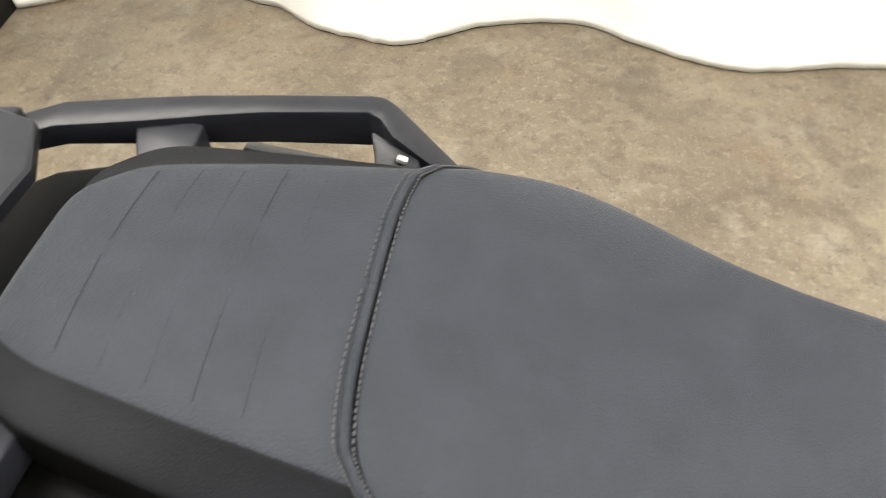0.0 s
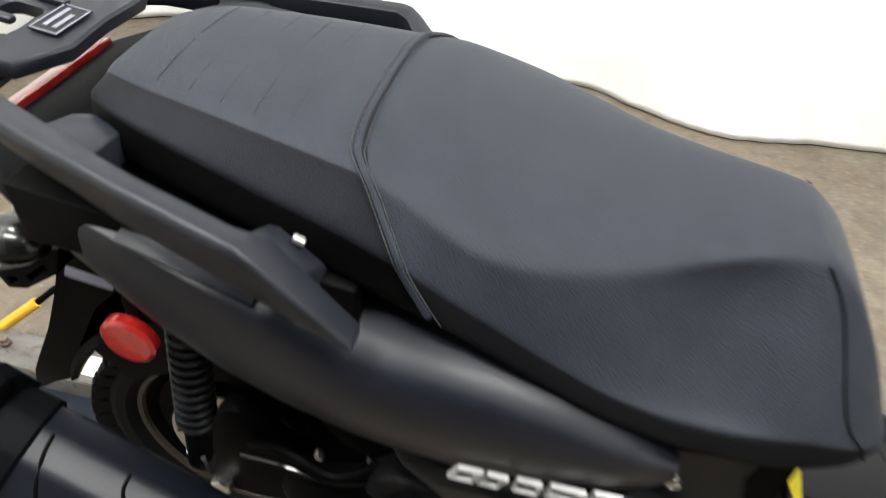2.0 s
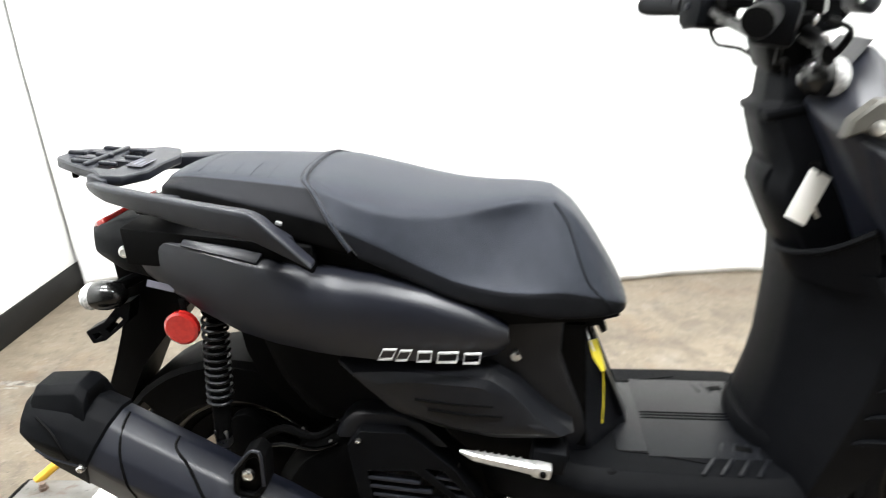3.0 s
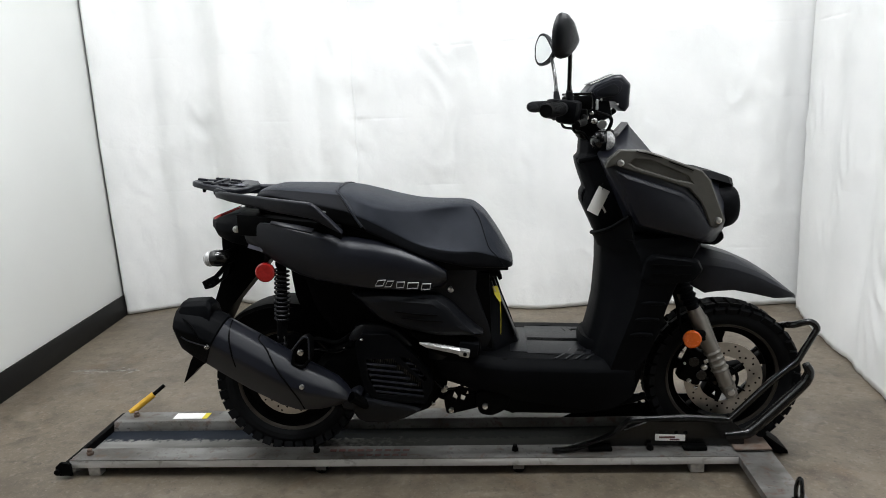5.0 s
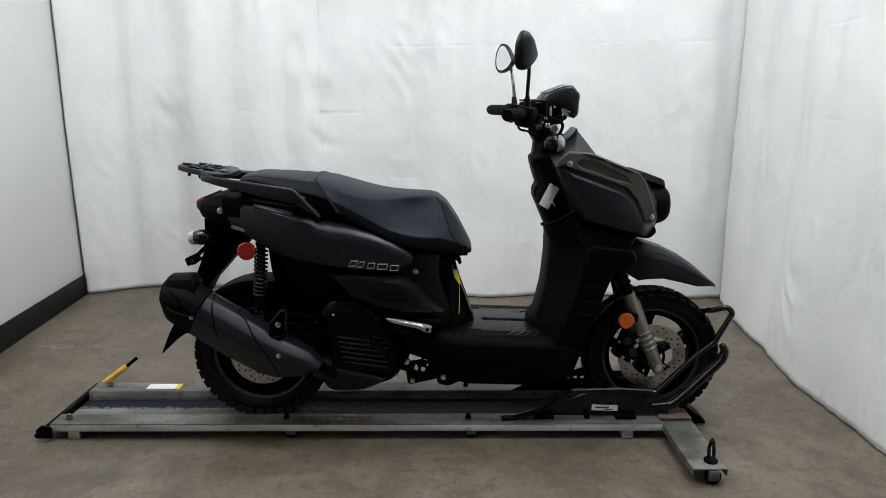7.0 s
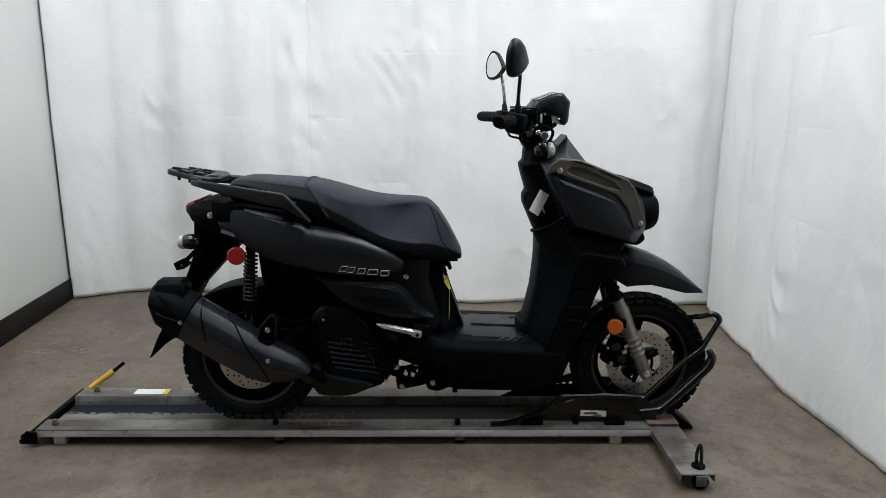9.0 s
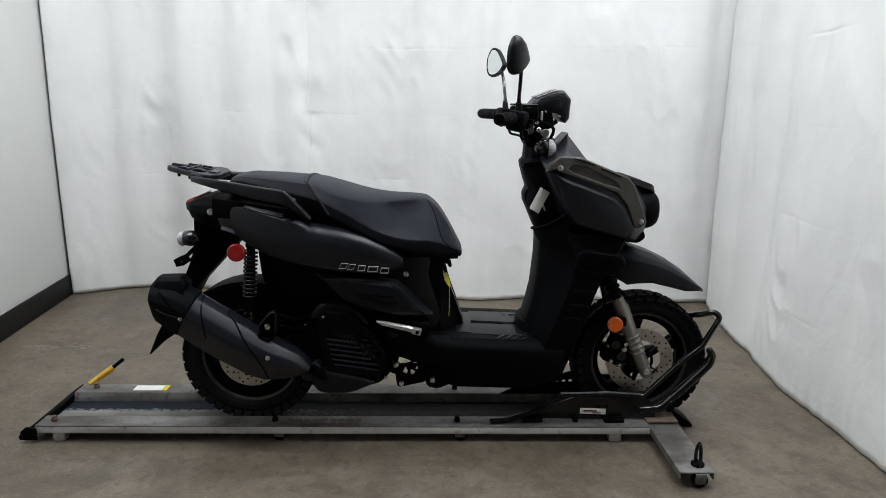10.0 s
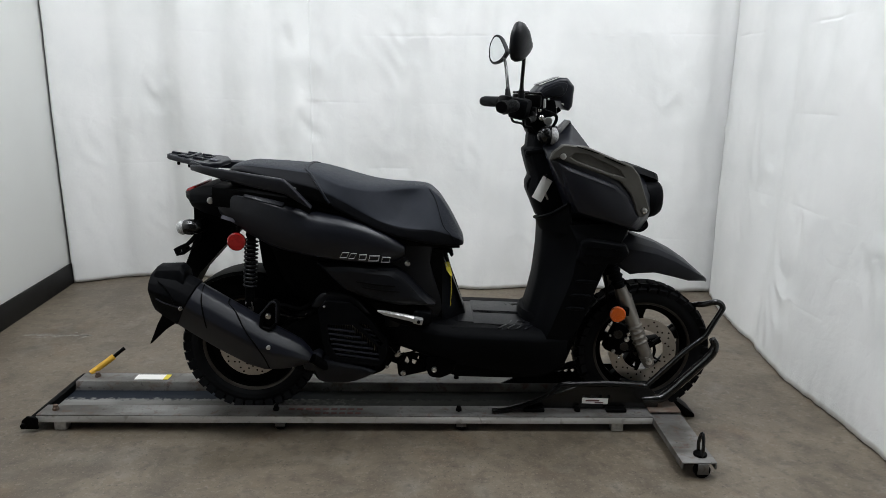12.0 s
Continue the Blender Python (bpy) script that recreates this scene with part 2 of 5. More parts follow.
def merge(bm, other):
    """Adds a bmesh to another, or gives it back where there is none yet."""
    if bm is None:
        return other
    me = bpy.data.meshes.new("tmp")
    other.to_mesh(me)
    other.free()
    bm.from_mesh(me)
    bpy.data.meshes.remove(me)
    return bm


def loft(rings, closed=True, caps=True, bm=None):
    """A skin over rings of equal count."""
    out = bmesh.new()
    vs = [[out.verts.new(p) for p in ring] for ring in rings]
    n = len(rings[0])
    for a, b in zip(vs, vs[1:]):
        for i in range(n if closed else n - 1):
            j = (i + 1) % n
            out.faces.new((a[i], a[j], b[j], b[i]))
    if caps and closed:
        out.faces.new(vs[0][::-1])
        out.faces.new(vs[-1])
    bmesh.ops.remove_doubles(out, verts=out.verts, dist=1e-5)
    return merge(bm, out)


def rounded(profile, steps=4, cut=0.3):
    """A closed outline with its corners rounded."""
    out, n = [], len(profile)
    for i in range(n):
        a, p, b = (np.array(profile[k % n], float) for k in (i - 1, i, i + 1))
        s, e = p + (a - p) * cut, p + (b - p) * cut
        for k in range(steps + 1):
            u = k / steps
            out.append(tuple((1 - u) ** 2 * s + 2 * u * (1 - u) * p + u * u * e))
    return out


def prism(profile, y0, y1, soft=0.004, segments=2, inset=0.0, bm=None):
    """An outline in x and z drawn out from y0 to y1, its far end drawn in a little."""
    c = np.mean(profile, 0)
    ring = lambda y, k: [(c[0] + (x - c[0]) * k, y, c[1] + (z - c[1]) * k) for x, z in profile]
    out = loft([ring(y0, 1), ring(y1, 1 - inset)])
    bevel(out, soft, segments, 40)
    return merge(bm, out)


def cushion(profile, y0, y1, swell, shrink=0.12, rim=0.006, bm=None):
    """A panel with a rounded rim: an outline from y0 to y1, whose face swells on by swell."""
    c = np.mean(profile, 0)
    ring = lambda y, k: [(c[0] + (x - c[0]) * k, y, c[1] + (z - c[1]) * k) for x, z in profile]
    s = 1 if y1 > y0 else -1
    return merge(bm, loft([ring(y0, 1), ring(y1 - s * rim, 1), ring(y1, 1 - shrink * 0.25), ring(y1 + s * swell * 0.7, 1 - shrink), ring(y1 + s * swell, 1 - shrink * 2.4)]))


def plate(outer, inner, y0, y1, soft=0.002, bm=None):
    """A flat plate in x and z with holes, from y0 to y1."""
    out = bmesh.new()
    for loop in (outer, *inner):
        vs = [out.verts.new((x, y0, z)) for x, z in loop]
        for a, b in zip(vs, vs[1:] + vs[:1]):
            out.edges.new((a, b))
    bmesh.ops.triangle_fill(out, use_beauty=True, use_dissolve=True, edges=out.edges[:])
    got = bmesh.ops.extrude_face_region(out, geom=out.faces[:])
    bmesh.ops.translate(out, vec=(0, y1 - y0, 0), verts=[v for v in got["geom"] if isinstance(v, bmesh.types.BMVert)])
    bmesh.ops.recalc_face_normals(out, faces=out.faces)
    bevel(out, soft, 1, 50)
    return merge(bm, out)


def curve_through(points, per=6):
    """A smooth line through points (Catmull-Rom)."""
    p = [np.array(q, float) for q in points]
    p = [2 * p[0] - p[1]] + p + [2 * p[-1] - p[-2]]
    out = []
    for a, b, c, d in zip(p, p[1:], p[2:], p[3:]):
        for k in range(per):
            u = k / per
            out.append(0.5 * (2 * b + (c - a) * u + (2 * a - 5 * b + 4 * c - d) * u * u + (3 * b - a - 3 * c + d) * u ** 3))
    return out + [p[-2]]


def tube(points, radius, sides=10, smooth=6, flat=1.0, bm=None):
    """A round bar along points; radius a number or one for each point."""
    line = [Vector([float(c) for c in q]) for q in (curve_through(points, smooth) if smooth else points)]
    radii = np.interp(np.linspace(0, 1, len(line)), np.linspace(0, 1, len(radius)), radius).tolist() if isinstance(radius, (list, tuple)) else [radius] * len(line)
    rings, up = [], Vector((0, 0, 1))
    for i, q in enumerate(line):
        d = (line[min(i + 1, len(line) - 1)] - line[max(i - 1, 0)]).normalized()
        if abs(d.dot(up)) > 0.95:
            up = Vector((0, 1, 0)) if abs(d.y) < 0.9 else Vector((1, 0, 0))
        a = d.cross(up).normalized()
        b = a.cross(d)
        up = b
        rings.append([q + radii[i] * (a * math.cos(k * math.tau / sides) + b * flat * math.sin(k * math.tau / sides)) for k in range(sides)])
    return merge(bm, loft(rings))


def lathe(profile, at, axis="y", steps=48, bm=None):
    """Outline of (radius, along) turned about an axis through at."""
    rings = []
    for k in range(steps):
        c, s = math.cos(k * math.tau / steps), math.sin(k * math.tau / steps)
        put = {"y": lambda r, a: (r * c, a, r * s), "x": lambda r, a: (a, r * c, r * s), "z": lambda r, a: (r * c, r * s, a)}[axis]
        rings.append([Vector(at) + Vector(put(r, a)) for r, a in profile])
    out = loft(rings + rings[:1], closed=False)
    bmesh.ops.remove_doubles(out, verts=out.verts, dist=1e-5)
    return merge(bm, out)


def rod(a, b, radius, sides=16, soft=0.0015, bm=None):
    """A round pin from a to b."""
    a, b = Vector(a), Vector(b)
    out = bmesh.new()
    bmesh.ops.create_cone(out, cap_ends=True, segments=sides, radius1=radius, radius2=radius, depth=(b - a).length)
    bevel(out, soft, 1, 60)
    m = Matrix.Translation((a + b) / 2) @ (b - a).to_track_quat("Z", "Y").to_matrix().to_4x4()
    bmesh.ops.transform(out, matrix=m, verts=out.verts)
    return merge(bm, out)


def ball(at, size, turn=(0, 0, 0), bm=None, u=20, v=12):
    out = bmesh.new()
    bmesh.ops.create_uvsphere(out, u_segments=u, v_segments=v, radius=1, matrix=pose(*at, *turn) @ Matrix.Diagonal((*size, 1)))
    return merge(bm, out)


def sheet(rows, thick, side=1, bm=None):
    """A bent panel over a grid of points, with thickness towards -y * side."""
    back = [[(x, y - side * thick, z) for x, y, z in r] for r in rows]
    out = bmesh.new()
    va = [[out.verts.new(p) for p in r] for r in rows]
    vb = [[out.verts.new(p) for p in r] for r in back]
    for v, flip in ((va, False), (vb, True)):
        for a, b in zip(v, v[1:]):
            for i in range(len(a) - 1):
                q = (a[i], a[i + 1], b[i + 1], b[i])
                out.faces.new(q[::-1] if flip else q)
    edge = lambda v: v[0] + [r[-1] for r in v[1:-1]] + v[-1][::-1] + [r[0] for r in v[-2:0:-1]]
    ea, eb = edge(va), edge(vb)
    for i in range(len(ea)):
        j = (i + 1) % len(ea)
        out.faces.new((ea[i], eb[i], eb[j], ea[j]))
    return merge(bm, out)


def thing(name, label, category, at=(0, 0, 0), group="", kind=""):
    ob = new(name)
    ob.location = at
    return tagged(ob, label, category, group, kind)


def subdivided(ob, levels=2):
    m = ob.modifiers.new("smooth", "SUBSURF")
    m.levels = m.render_levels = levels
    return ob


# ---- the setting ----
def slab(name, size, at, mat, label, category, turn=(0, 0, 0)):
    return tagged(part(name, box(size, at, turn, soft=0.004), mat), label, category, kind="structure")


tagged(part("floor", box((9.0, 10.0, 0.1), (0.6, -1.2, -0.05), soft=0), CONCRETE), "worn tan sealed concrete shop floor with stains", "floor", kind="structure")
floor = bpy.data.objects["floor"]
rnd = random.Random(5)
bm = None
for k in range(26):
    x, y, w, h = -1.36 + 0.30 * rnd.random(), 0.80 + 0.016 * rnd.gauss(0, 1), rnd.uniform(0.01, 0.05), rnd.uniform(0.003, 0.009)
    bm = merge(bm, loft([[(x + w * math.cos(a) * q, y + h * math.sin(a) * q, z) for a in np.linspace(0, math.tau, 9)[:-1]] for q, z in ((1.0, 0.0), (0.9, 0.0007))]))
part("paint_scuff", bm, SCUFF, floor, "pale scraped paint mark")
slab("wall_west", (0.12, 8.0, 3.4), (-1.352, -1.86, 1.7), WALL, "white painted wall beside the photo bay", "wall", (0, 0, 5.0))
slab("baseboard", (0.012, 8.0, 0.128), (-1.286, -1.866, 0.064), BASE, "black rubber cove base along the white wall", "baseboard", (0, 0, 5.0))
slab("wall_north", (6.0, 0.12, 3.4), (1.2, 2.62, 1.7), WALL, "white wall hidden behind the hanging cloth", "wall")
# Unseen east and south walls and ceiling, added dark to cut reflections.
slab("wall_east", (0.12, 8.8, 3.4), (4.0, -1.8, 1.7), GLOOM, "unseen wall behind the side cloth, dark to cut reflections", "wall")
slab("wall_south", (6.4, 0.12, 3.4), (1.2, -5.8, 1.7), GLOOM, "unseen wall facing the bay, dark to cut reflections", "wall")
slab("ceiling", (9.0, 10.0, 0.1), (0.6, -1.2, 3.47), CEIL, "unseen ceiling, dark to cut reflections", "ceiling")


def ceiling_light(x, y, power):
    ob = thing("ceiling_light", "long white fluorescent fixture on the ceiling", "ceiling light", (x, y, 3.40), "ceiling lights")
    part("frame", box((1.3, 0.34, 0.05), (0, 0, -0.005), soft=0.006), WALL, ob)
    part("diffuser", box((1.24, 0.28, 0.02), (0, 0, -0.036), soft=0.006), LAMP, ob)
    lamp = bpy.data.lights.new("tube_light", "AREA")
    lamp.shape, lamp.size, lamp.size_y, lamp.energy, lamp.color = "RECTANGLE", 1.2, 0.26, power, (0.905, 0.950, 1.0)
    l = new("tube_light", lamp)
    l.parent = ob
    l.location = (0, 0, -0.06)


for x in (-0.65, 1.65):
    for y, power in ((-0.92, 33), (0.26, 37)):
        ceiling_light(x, y, power)


def hanging_cloth(name, line, top, label, seed, fold=0.047, seam=None):
    """A cloth hung in loose folds along a floor line, with a wavy hem, ironed-in crosswise creases and small dents."""
    n = 300
    base = np.array(curve_through(line, 24))
    length = np.r_[0, np.cumsum(np.linalg.norm(np.diff(base, axis=0), axis=1))]
    s = np.linspace(0, length[-1], n)
    if seam is not None:
        at = float(np.interp(seam, base[:, 0], length))
        s = np.unique(np.r_[s, at + np.linspace(-0.06, 0.06, 25)])
        n = len(s)
    bx, by = np.interp(s, length, base[:, 0]), np.interp(s, length, base[:, 1])
    mx, my = bx[0] + (bx[-1] - bx[0]) * s / length[-1], by[0] + (by[-1] - by[0]) * s / length[-1]
    tx, ty = np.gradient(mx), np.gradient(my)
    tl = np.hypot(tx, ty)
    nx, ny = ty / tl, -tx / tl
    rows = []
    creases = (0.33, 0.73, 1.12, 1.50, 1.90, 2.30, 2.70)
    zs = np.unique(np.r_[np.linspace(0.006, top, 130), [c + q for c in creases for q in (-0.014, -0.007, -0.0035, 0, 0.0035, 0.007, 0.014)]])
    for z in zs:
        k = math.exp(-z / 0.9)
        row = []
        for i in range(n):
            u = s[i]
            full = 0.32 + 0.68 / (1 + math.exp((u - 1.75) / 0.16))
            turn = u * 16.5 + 2.4 * noise.noise((u * 1.3, z * 0.16, seed)) + 0.3 * math.sin(z * 1.3 + u)
            w = fold * full * (0.74 * math.sin(turn + seed) + 0.12 * math.sin(2 * turn + 2.3 * seed) + 0.5 * math.sin(u * 8.3 + seed + 0.25 * math.sin(z * 1.1)))
            w += 0.030 * noise.noise((u * 2.2, z * 0.5, seed * 3.1))
            fine = noise.noise((u * 10 + 2 * z, z * 6, seed + 9))
            w += 0.014 * (1 - 2 * abs(fine)) * max(0.0, noise.noise((u * 2.5, z * 2.5, seed + 2)) + 0.25)
            crease = sum(math.exp(-((z - c) / 0.006) ** 2) * max(0.0, 0.22 + 1.5 * noise.noise((u * 3.1, c * 7, seed))) for c in creases)
            w -= 0.0015 * crease
            w += 0.24 * fold * math.sin(u * 31 + 3 * noise.noise((u * 3, z * 0.4, seed + 1))) * (0.25 + 0.75 * min(1, z / 1.6)) * max(0.0, noise.noise((u * 1.3, z * 0.25, seed + 8)) + 0.45)
            w *= 1 - 0.55 * k
            w += 0.006 * math.exp(-z / 0.05) * noise.noise((u * 22, 0.5, seed + 4))
            if seam is not None and abs(u - at) < 0.25:
                q = abs(u - at)
                w += 0.005 * math.exp(-(q / 0.005) ** 2) + (0.010 * math.exp(-(q / 0.05) ** 2) * noise.noise((u * 9, z * 22, 3.3)) + 0.020 * math.exp(-(q / 0.13) ** 2) * noise.noise((u * 9 + z * 5, z * 7, 7.7))) * min(1, z)
            row.append((bx[i] * (0.35 + 0.65 * k) + mx[i] * 0.65 * (1 - k) + nx[i] * w, by[i] * (0.35 + 0.65 * k) + my[i] * 0.65 * (1 - k) + ny[i] * w, z + 0.010 * math.sin(u * 1.7 + seed) * min(1, z)))
        rows.append(row)
    out = bmesh.new()
    vs = [[out.verts.new(p) for p in r] for r in rows]
    for a, b in zip(vs, vs[1:]):
        for i in range(n - 1):
            out.faces.new((a[i], a[i + 1], b[i + 1], b[i]))
    ob = part(name, out, CLOTH, smooth=80)
    m = ob.modifiers.new("thickness", "SOLIDIFY")
    m.thickness, m.offset = 0.003, 1
    tagged(ob, label, "curtain")
    return ob


hanging_cloth("backdrop_cloth", ((-1.588, 1.738), (-1.36, 1.83), (-0.95, 1.93), (-0.39, 1.67), (-0.2, 1.66), (0.2, 1.81), (0.46, 1.80), (0.75, 1.66), (0.97, 1.63),
                                 (1.4, 1.70), (1.9, 1.62), (2.42, 1.60)), 3.2, "white drop cloth hung in folds with a wavy hem", 1.0, seam=-0.10)
hanging_cloth("side_cloth", ((2.290, 1.530), (2.252, 1.3), (2.19, 0.8), (2.14, 0.3), (2.15, -0.3), (2.17, -0.9), (2.15, -1.6), (2.2, -2.4)), 3.2,
              "white drop cloth hung along the bay's side", 4.0, 0.013)


# ---- the wheel dolly ----
def bolt(at, parent, radius=0.009, out=-1, mat=None, label="bright steel bolt"):
    """A button-head bolt with a socket, its head towards y * out."""
    x, y, z = at
    bm = lathe([(0.0, out * 0.006), (radius * 0.45, out * 0.006), (radius * 0.5, out * 0.0075), (radius * 0.85, out * 0.006), (radius, out * 0.002), (radius, -out * 0.004)], (x, y, z), "y", 18)
    return part("bolt", bm, mat or STEEL, parent, label)


def caster(x, y, parent, wheel=0.022, fork=True):
    c = part("caster", lathe([(0.0, -0.011), (wheel * 0.5, -0.011), (wheel, -0.008), (wheel, 0.008), (wheel * 0.5, 0.011), (0, 0.011)], (x, y, wheel), "y", 24), DARK, parent)
    if fork:
        for q in (-0.014, 0.014):
            part("bracket", box((0.036, 0.004, 0.036), (x, y + q, 0.034), soft=0.002), GALV, c)
    return c


def build_dolly():
    d = thing("motorcycle_dolly", "scuffed galvanised steel motorcycle dolly with wheel chock, on casters", "dolly")
    x0, x1 = -0.785, 1.425
    mid, length = (x0 + x1) / 2, x1 - x0
    for name, ya, yb in (("front_flange", -0.172, -0.088), ("rear_flange", 0.118, 0.202)):
        y = (ya + yb) / 2
        bm = box((length, yb - ya, 0.004), (mid, y, 0.060), soft=0.0015)
        lip = ya + 0.002 if name == "front_flange" else yb - 0.002
        flange = part(name, bm, GALV, d)
        part("flange_lip", box((length, 0.004, 0.025), (mid, lip, 0.0455), soft=0.0015), LIP, flange, "flange edge with its reflection painted bright")
    bm = box((length, 0.004, 0.034), (mid, -0.0865, 0.044), (12, 0, 0), soft=0.001)
    part("trough_side", bm, GALV, d)
    bm = box((length, 0.004, 0.036), (mid, 0.112, 0.043), (-18, 0, 0), soft=0.001)
    part("trough_side", bm, GALV, d)
    part("trough_floor", box((length, 0.196, 0.004), (mid, 0.011, 0.027), soft=0.001), TROUGH, d, "tyre-blackened trough floor with the scooter's shadow painted in")
    # rear end bar and hinge plate
    part("end_bar", box((0.022, 0.40, 0.03), (-0.795, 0.016, 0.040), (0, 0, 0), soft=0.005), DARK, d)
    part("hinge_plate", prism([(-0.835, 0.012), (-0.83, 0.045), (-0.81, 0.062), (-0.775, 0.055), (-0.775, 0.012)], -0.186, -0.176, 0.003), DARK, d)
    part("hinge_pin", rod((-0.822, -0.196, 0.028), (-0.822, 0.22, 0.028), 0.010), DARK, d)
    # pry lever
    lever = part("lever", tube([(-0.76, 0.20, 0.062), (-0.70, 0.245, 0.105), (-0.655, 0.28, 0.14)], 0.0075, 10, 2), DARK, d)
    part("grip", tube([(-0.765, 0.20, 0.060), (-0.715, 0.235, 0.095), (-0.69, 0.253, 0.113)], 0.0125, 12, 2), GOLD, lever, "yellow rubber grip")
    # bolts standing in the flanges
    for x, y in ((-0.735, -0.13), (0.06, -0.125), (0.725, -0.125), (1.16, -0.125), (-0.72, 0.165), (0.725, 0.165)):
        b = rod((x, y, 0.058), (x, y, 0.072), 0.012, 6)
        part("bolt", rod((x, y, 0.07), (x, y, 0.082), 0.009, 6, bm=b), RUST if x < 0 else DARK, d)
    # caster row
    for x in (0.08, 0.734):
        caster(x, -0.150, d)
        caster(x, 0.185, d)
    for x, y in ((-0.706, -0.15), (1.30, -0.15), (-0.706, 0.185)):
        part("foot", box((0.045, 0.035, 0.036), (x, y, 0.0185), soft=0.005), ALLOY, d, "grey foot block")
    part("under_frame", box((1.9, 0.02, 0.026), (0.35, -0.10, 0.022), soft=0.003), RUST, d, "rusty frame under the rail")
    # cross arm with its swivel caster and tie-down loop
    for s in (-1, 1):
        y = -0.305 if s < 0 else 0.335
        bm = box((0.112, 0.345, 0.005), (1.482, y, 0.0555), soft=0.0015)
        for x in (1.4285, 1.5355):
            box((0.005, 0.345, 0.022), (x, y, 0.044), soft=0.0015, bm=bm)
        arm = part("cross_arm", bm, GALV, d)
        ye = -0.43 if s < 0 else 0.46
        part("tie_loop", tube([(1.500, ye - 0.016, 0.058), (1.500, ye - 0.020, 0.095), (1.502, ye - 0.006, 0.128), (1.502, ye + 0.008, 0.128), (1.500, ye + 0.020, 0.095), (1.500, ye + 0.016, 0.058)], 0.006, 8, 5), GLOSS, arm)
        part("loop_base", rod((1.5, ye, 0.057), (1.5, ye, 0.066), 0.022, 18), DARK, arm)
        caster(1.495, ye - 0.035 * (1 if s < 0 else -1), d, 0.026)
    part("front_plate", box((0.115, 0.33, 0.006), (1.478, 0.02, 0.068), soft=0.002), RUST, d, "rusty plate at the chock's foot")
    part("front_leg", prism([(1.50, 0.066), (1.555, 0.066), (1.625, 0.012), (1.628, 0.0), (1.596, 0.0), (1.548, 0.035), (1.50, 0.04)], -0.05, 0.05, 0.004), DARK, d)
    # label and worn print
    part("label_sticker", box((0.115, 0.048, 0.001), (-0.507, 0.160, 0.0628), soft=0), PAPER, d, "white label with a yellow end")
    part("label_end", box((0.02, 0.048, 0.0012), (-0.440, 0.160, 0.0629), soft=0), YELLOW, d)
    bm = None
    for i in range(9):
        bm = box((0.022, 0.014, 0.0008), (0.115 + i * 0.031, -0.118, 0.0625), soft=0, bm=bm)
    for i in range(6):
        bm = box((0.02, 0.012, 0.0008), (0.215 + i * 0.029, -0.150, 0.0625), soft=0, bm=bm)
    part("worn_print", bm, INK, d, "worn red print")
    # wheel chock
    chock = part("chock_plate", plate([(0.90, 0.066), (1.09, 0.125), (1.16, 0.152), (1.42, 0.15), (1.46, 0.112), (1.46, 0.068)],
                                      [[(1.185 + 0.03 * i + 0.007 * math.cos(a), 0.112 + 0.007 * math.sin(a)) for a in np.linspace(0, math.tau, 10)[:-1]] for i in range(4)], -0.112, -0.104), GLOSS, d)
    part("chock_plate", plate([(0.90, 0.066), (1.06, 0.146), (1.16, 0.152), (1.42, 0.15), (1.46, 0.112), (1.46, 0.068)], [[(1.103 + 0.027 * i + 0.008 * math.cos(a), 0.124 + 0.006 * math.sin(a)) for a in np.linspace(0, math.tau, 10)[:-1]] for i in range(4)], 0.104, 0.112), GLOSS, d)
    part("plate_label", box((0.095, 0.0015, 0.022), (1.226, -0.1135, 0.096), (0, 2, 0), soft=0), PAPER, chock, "small white plate with red print")
    part("print", box((0.05, 0.001, 0.006), (1.216, -0.1150, 0.098), soft=0, bm=box((0.03, 0.001, 0.004), (1.240, -0.1150, 0.090), soft=0)), INK, chock, "red print")
    part("pedal_bar", tube([(0.845, -0.145, 0.070), (0.90, -0.140, 0.072), (0.96, -0.130, 0.084), (1.04, -0.120, 0.112), (1.085, -0.116, 0.150), (1.12, -0.112, 0.160), (1.28, -0.108, 0.162), (1.40, -0.108, 0.156)], 0.010, 10, 4), GLOSS, d)
    for s in (-1, 1):
        y = s * 0.108
        part("chock_bar", tube([(1.36, y, 0.152), (1.405, y, 0.155), (1.425, y, 0.168), (1.53, y, 0.277), (1.594, y, 0.334), (1.612, y, 0.352), (1.626, y, 0.378), (1.658, y, 0.440), (1.664, y, 0.456), (1.656, s * 0.106, 0.470), (1.638, s * 0.102, 0.475), (1.604, s * 0.092, 0.464), (1.590, s * 0.076, 0.458)][:13 if s < 0 else 7], 0.0105, 12, 4), GLOSS, d)
        part("chock_bar", tube([(1.40, y, 0.100), (1.455, y, 0.104), (1.492, y, 0.124), (1.62, y, 0.256), (1.645, y, 0.292), (1.650, y, 0.315), (1.638, y, 0.338)], [0.012, 0.017, 0.017, 0.017, 0.017, 0.015, 0.012], 12, 5), GLOSS, d)
    part("chock_hoop", tube([(1.590, -0.076, 0.458), (1.590, -0.040, 0.446), (1.600, 0.030, 0.416), (1.616, 0.080, 0.388), (1.626, 0.108, 0.378)], 0.0105, 12, 4), GLOSS, d)
    for x in (1.00, 1.30):
        part("bar_pad", box((0.075, 0.030, 0.014), (x, -0.128, 0.070), soft=0.004), DARK, d)
    return d


build_dolly()

# ---- the scooter ----
scooter = thing("motor_scooter", "satin black motor scooter with knobby tyres, standing on the dolly", "scooter", (0, 0, 0))
FRONT, REAR, R = (1.405, 0.0, 0.272), (-0.036, 0.0, 0.285), 0.246


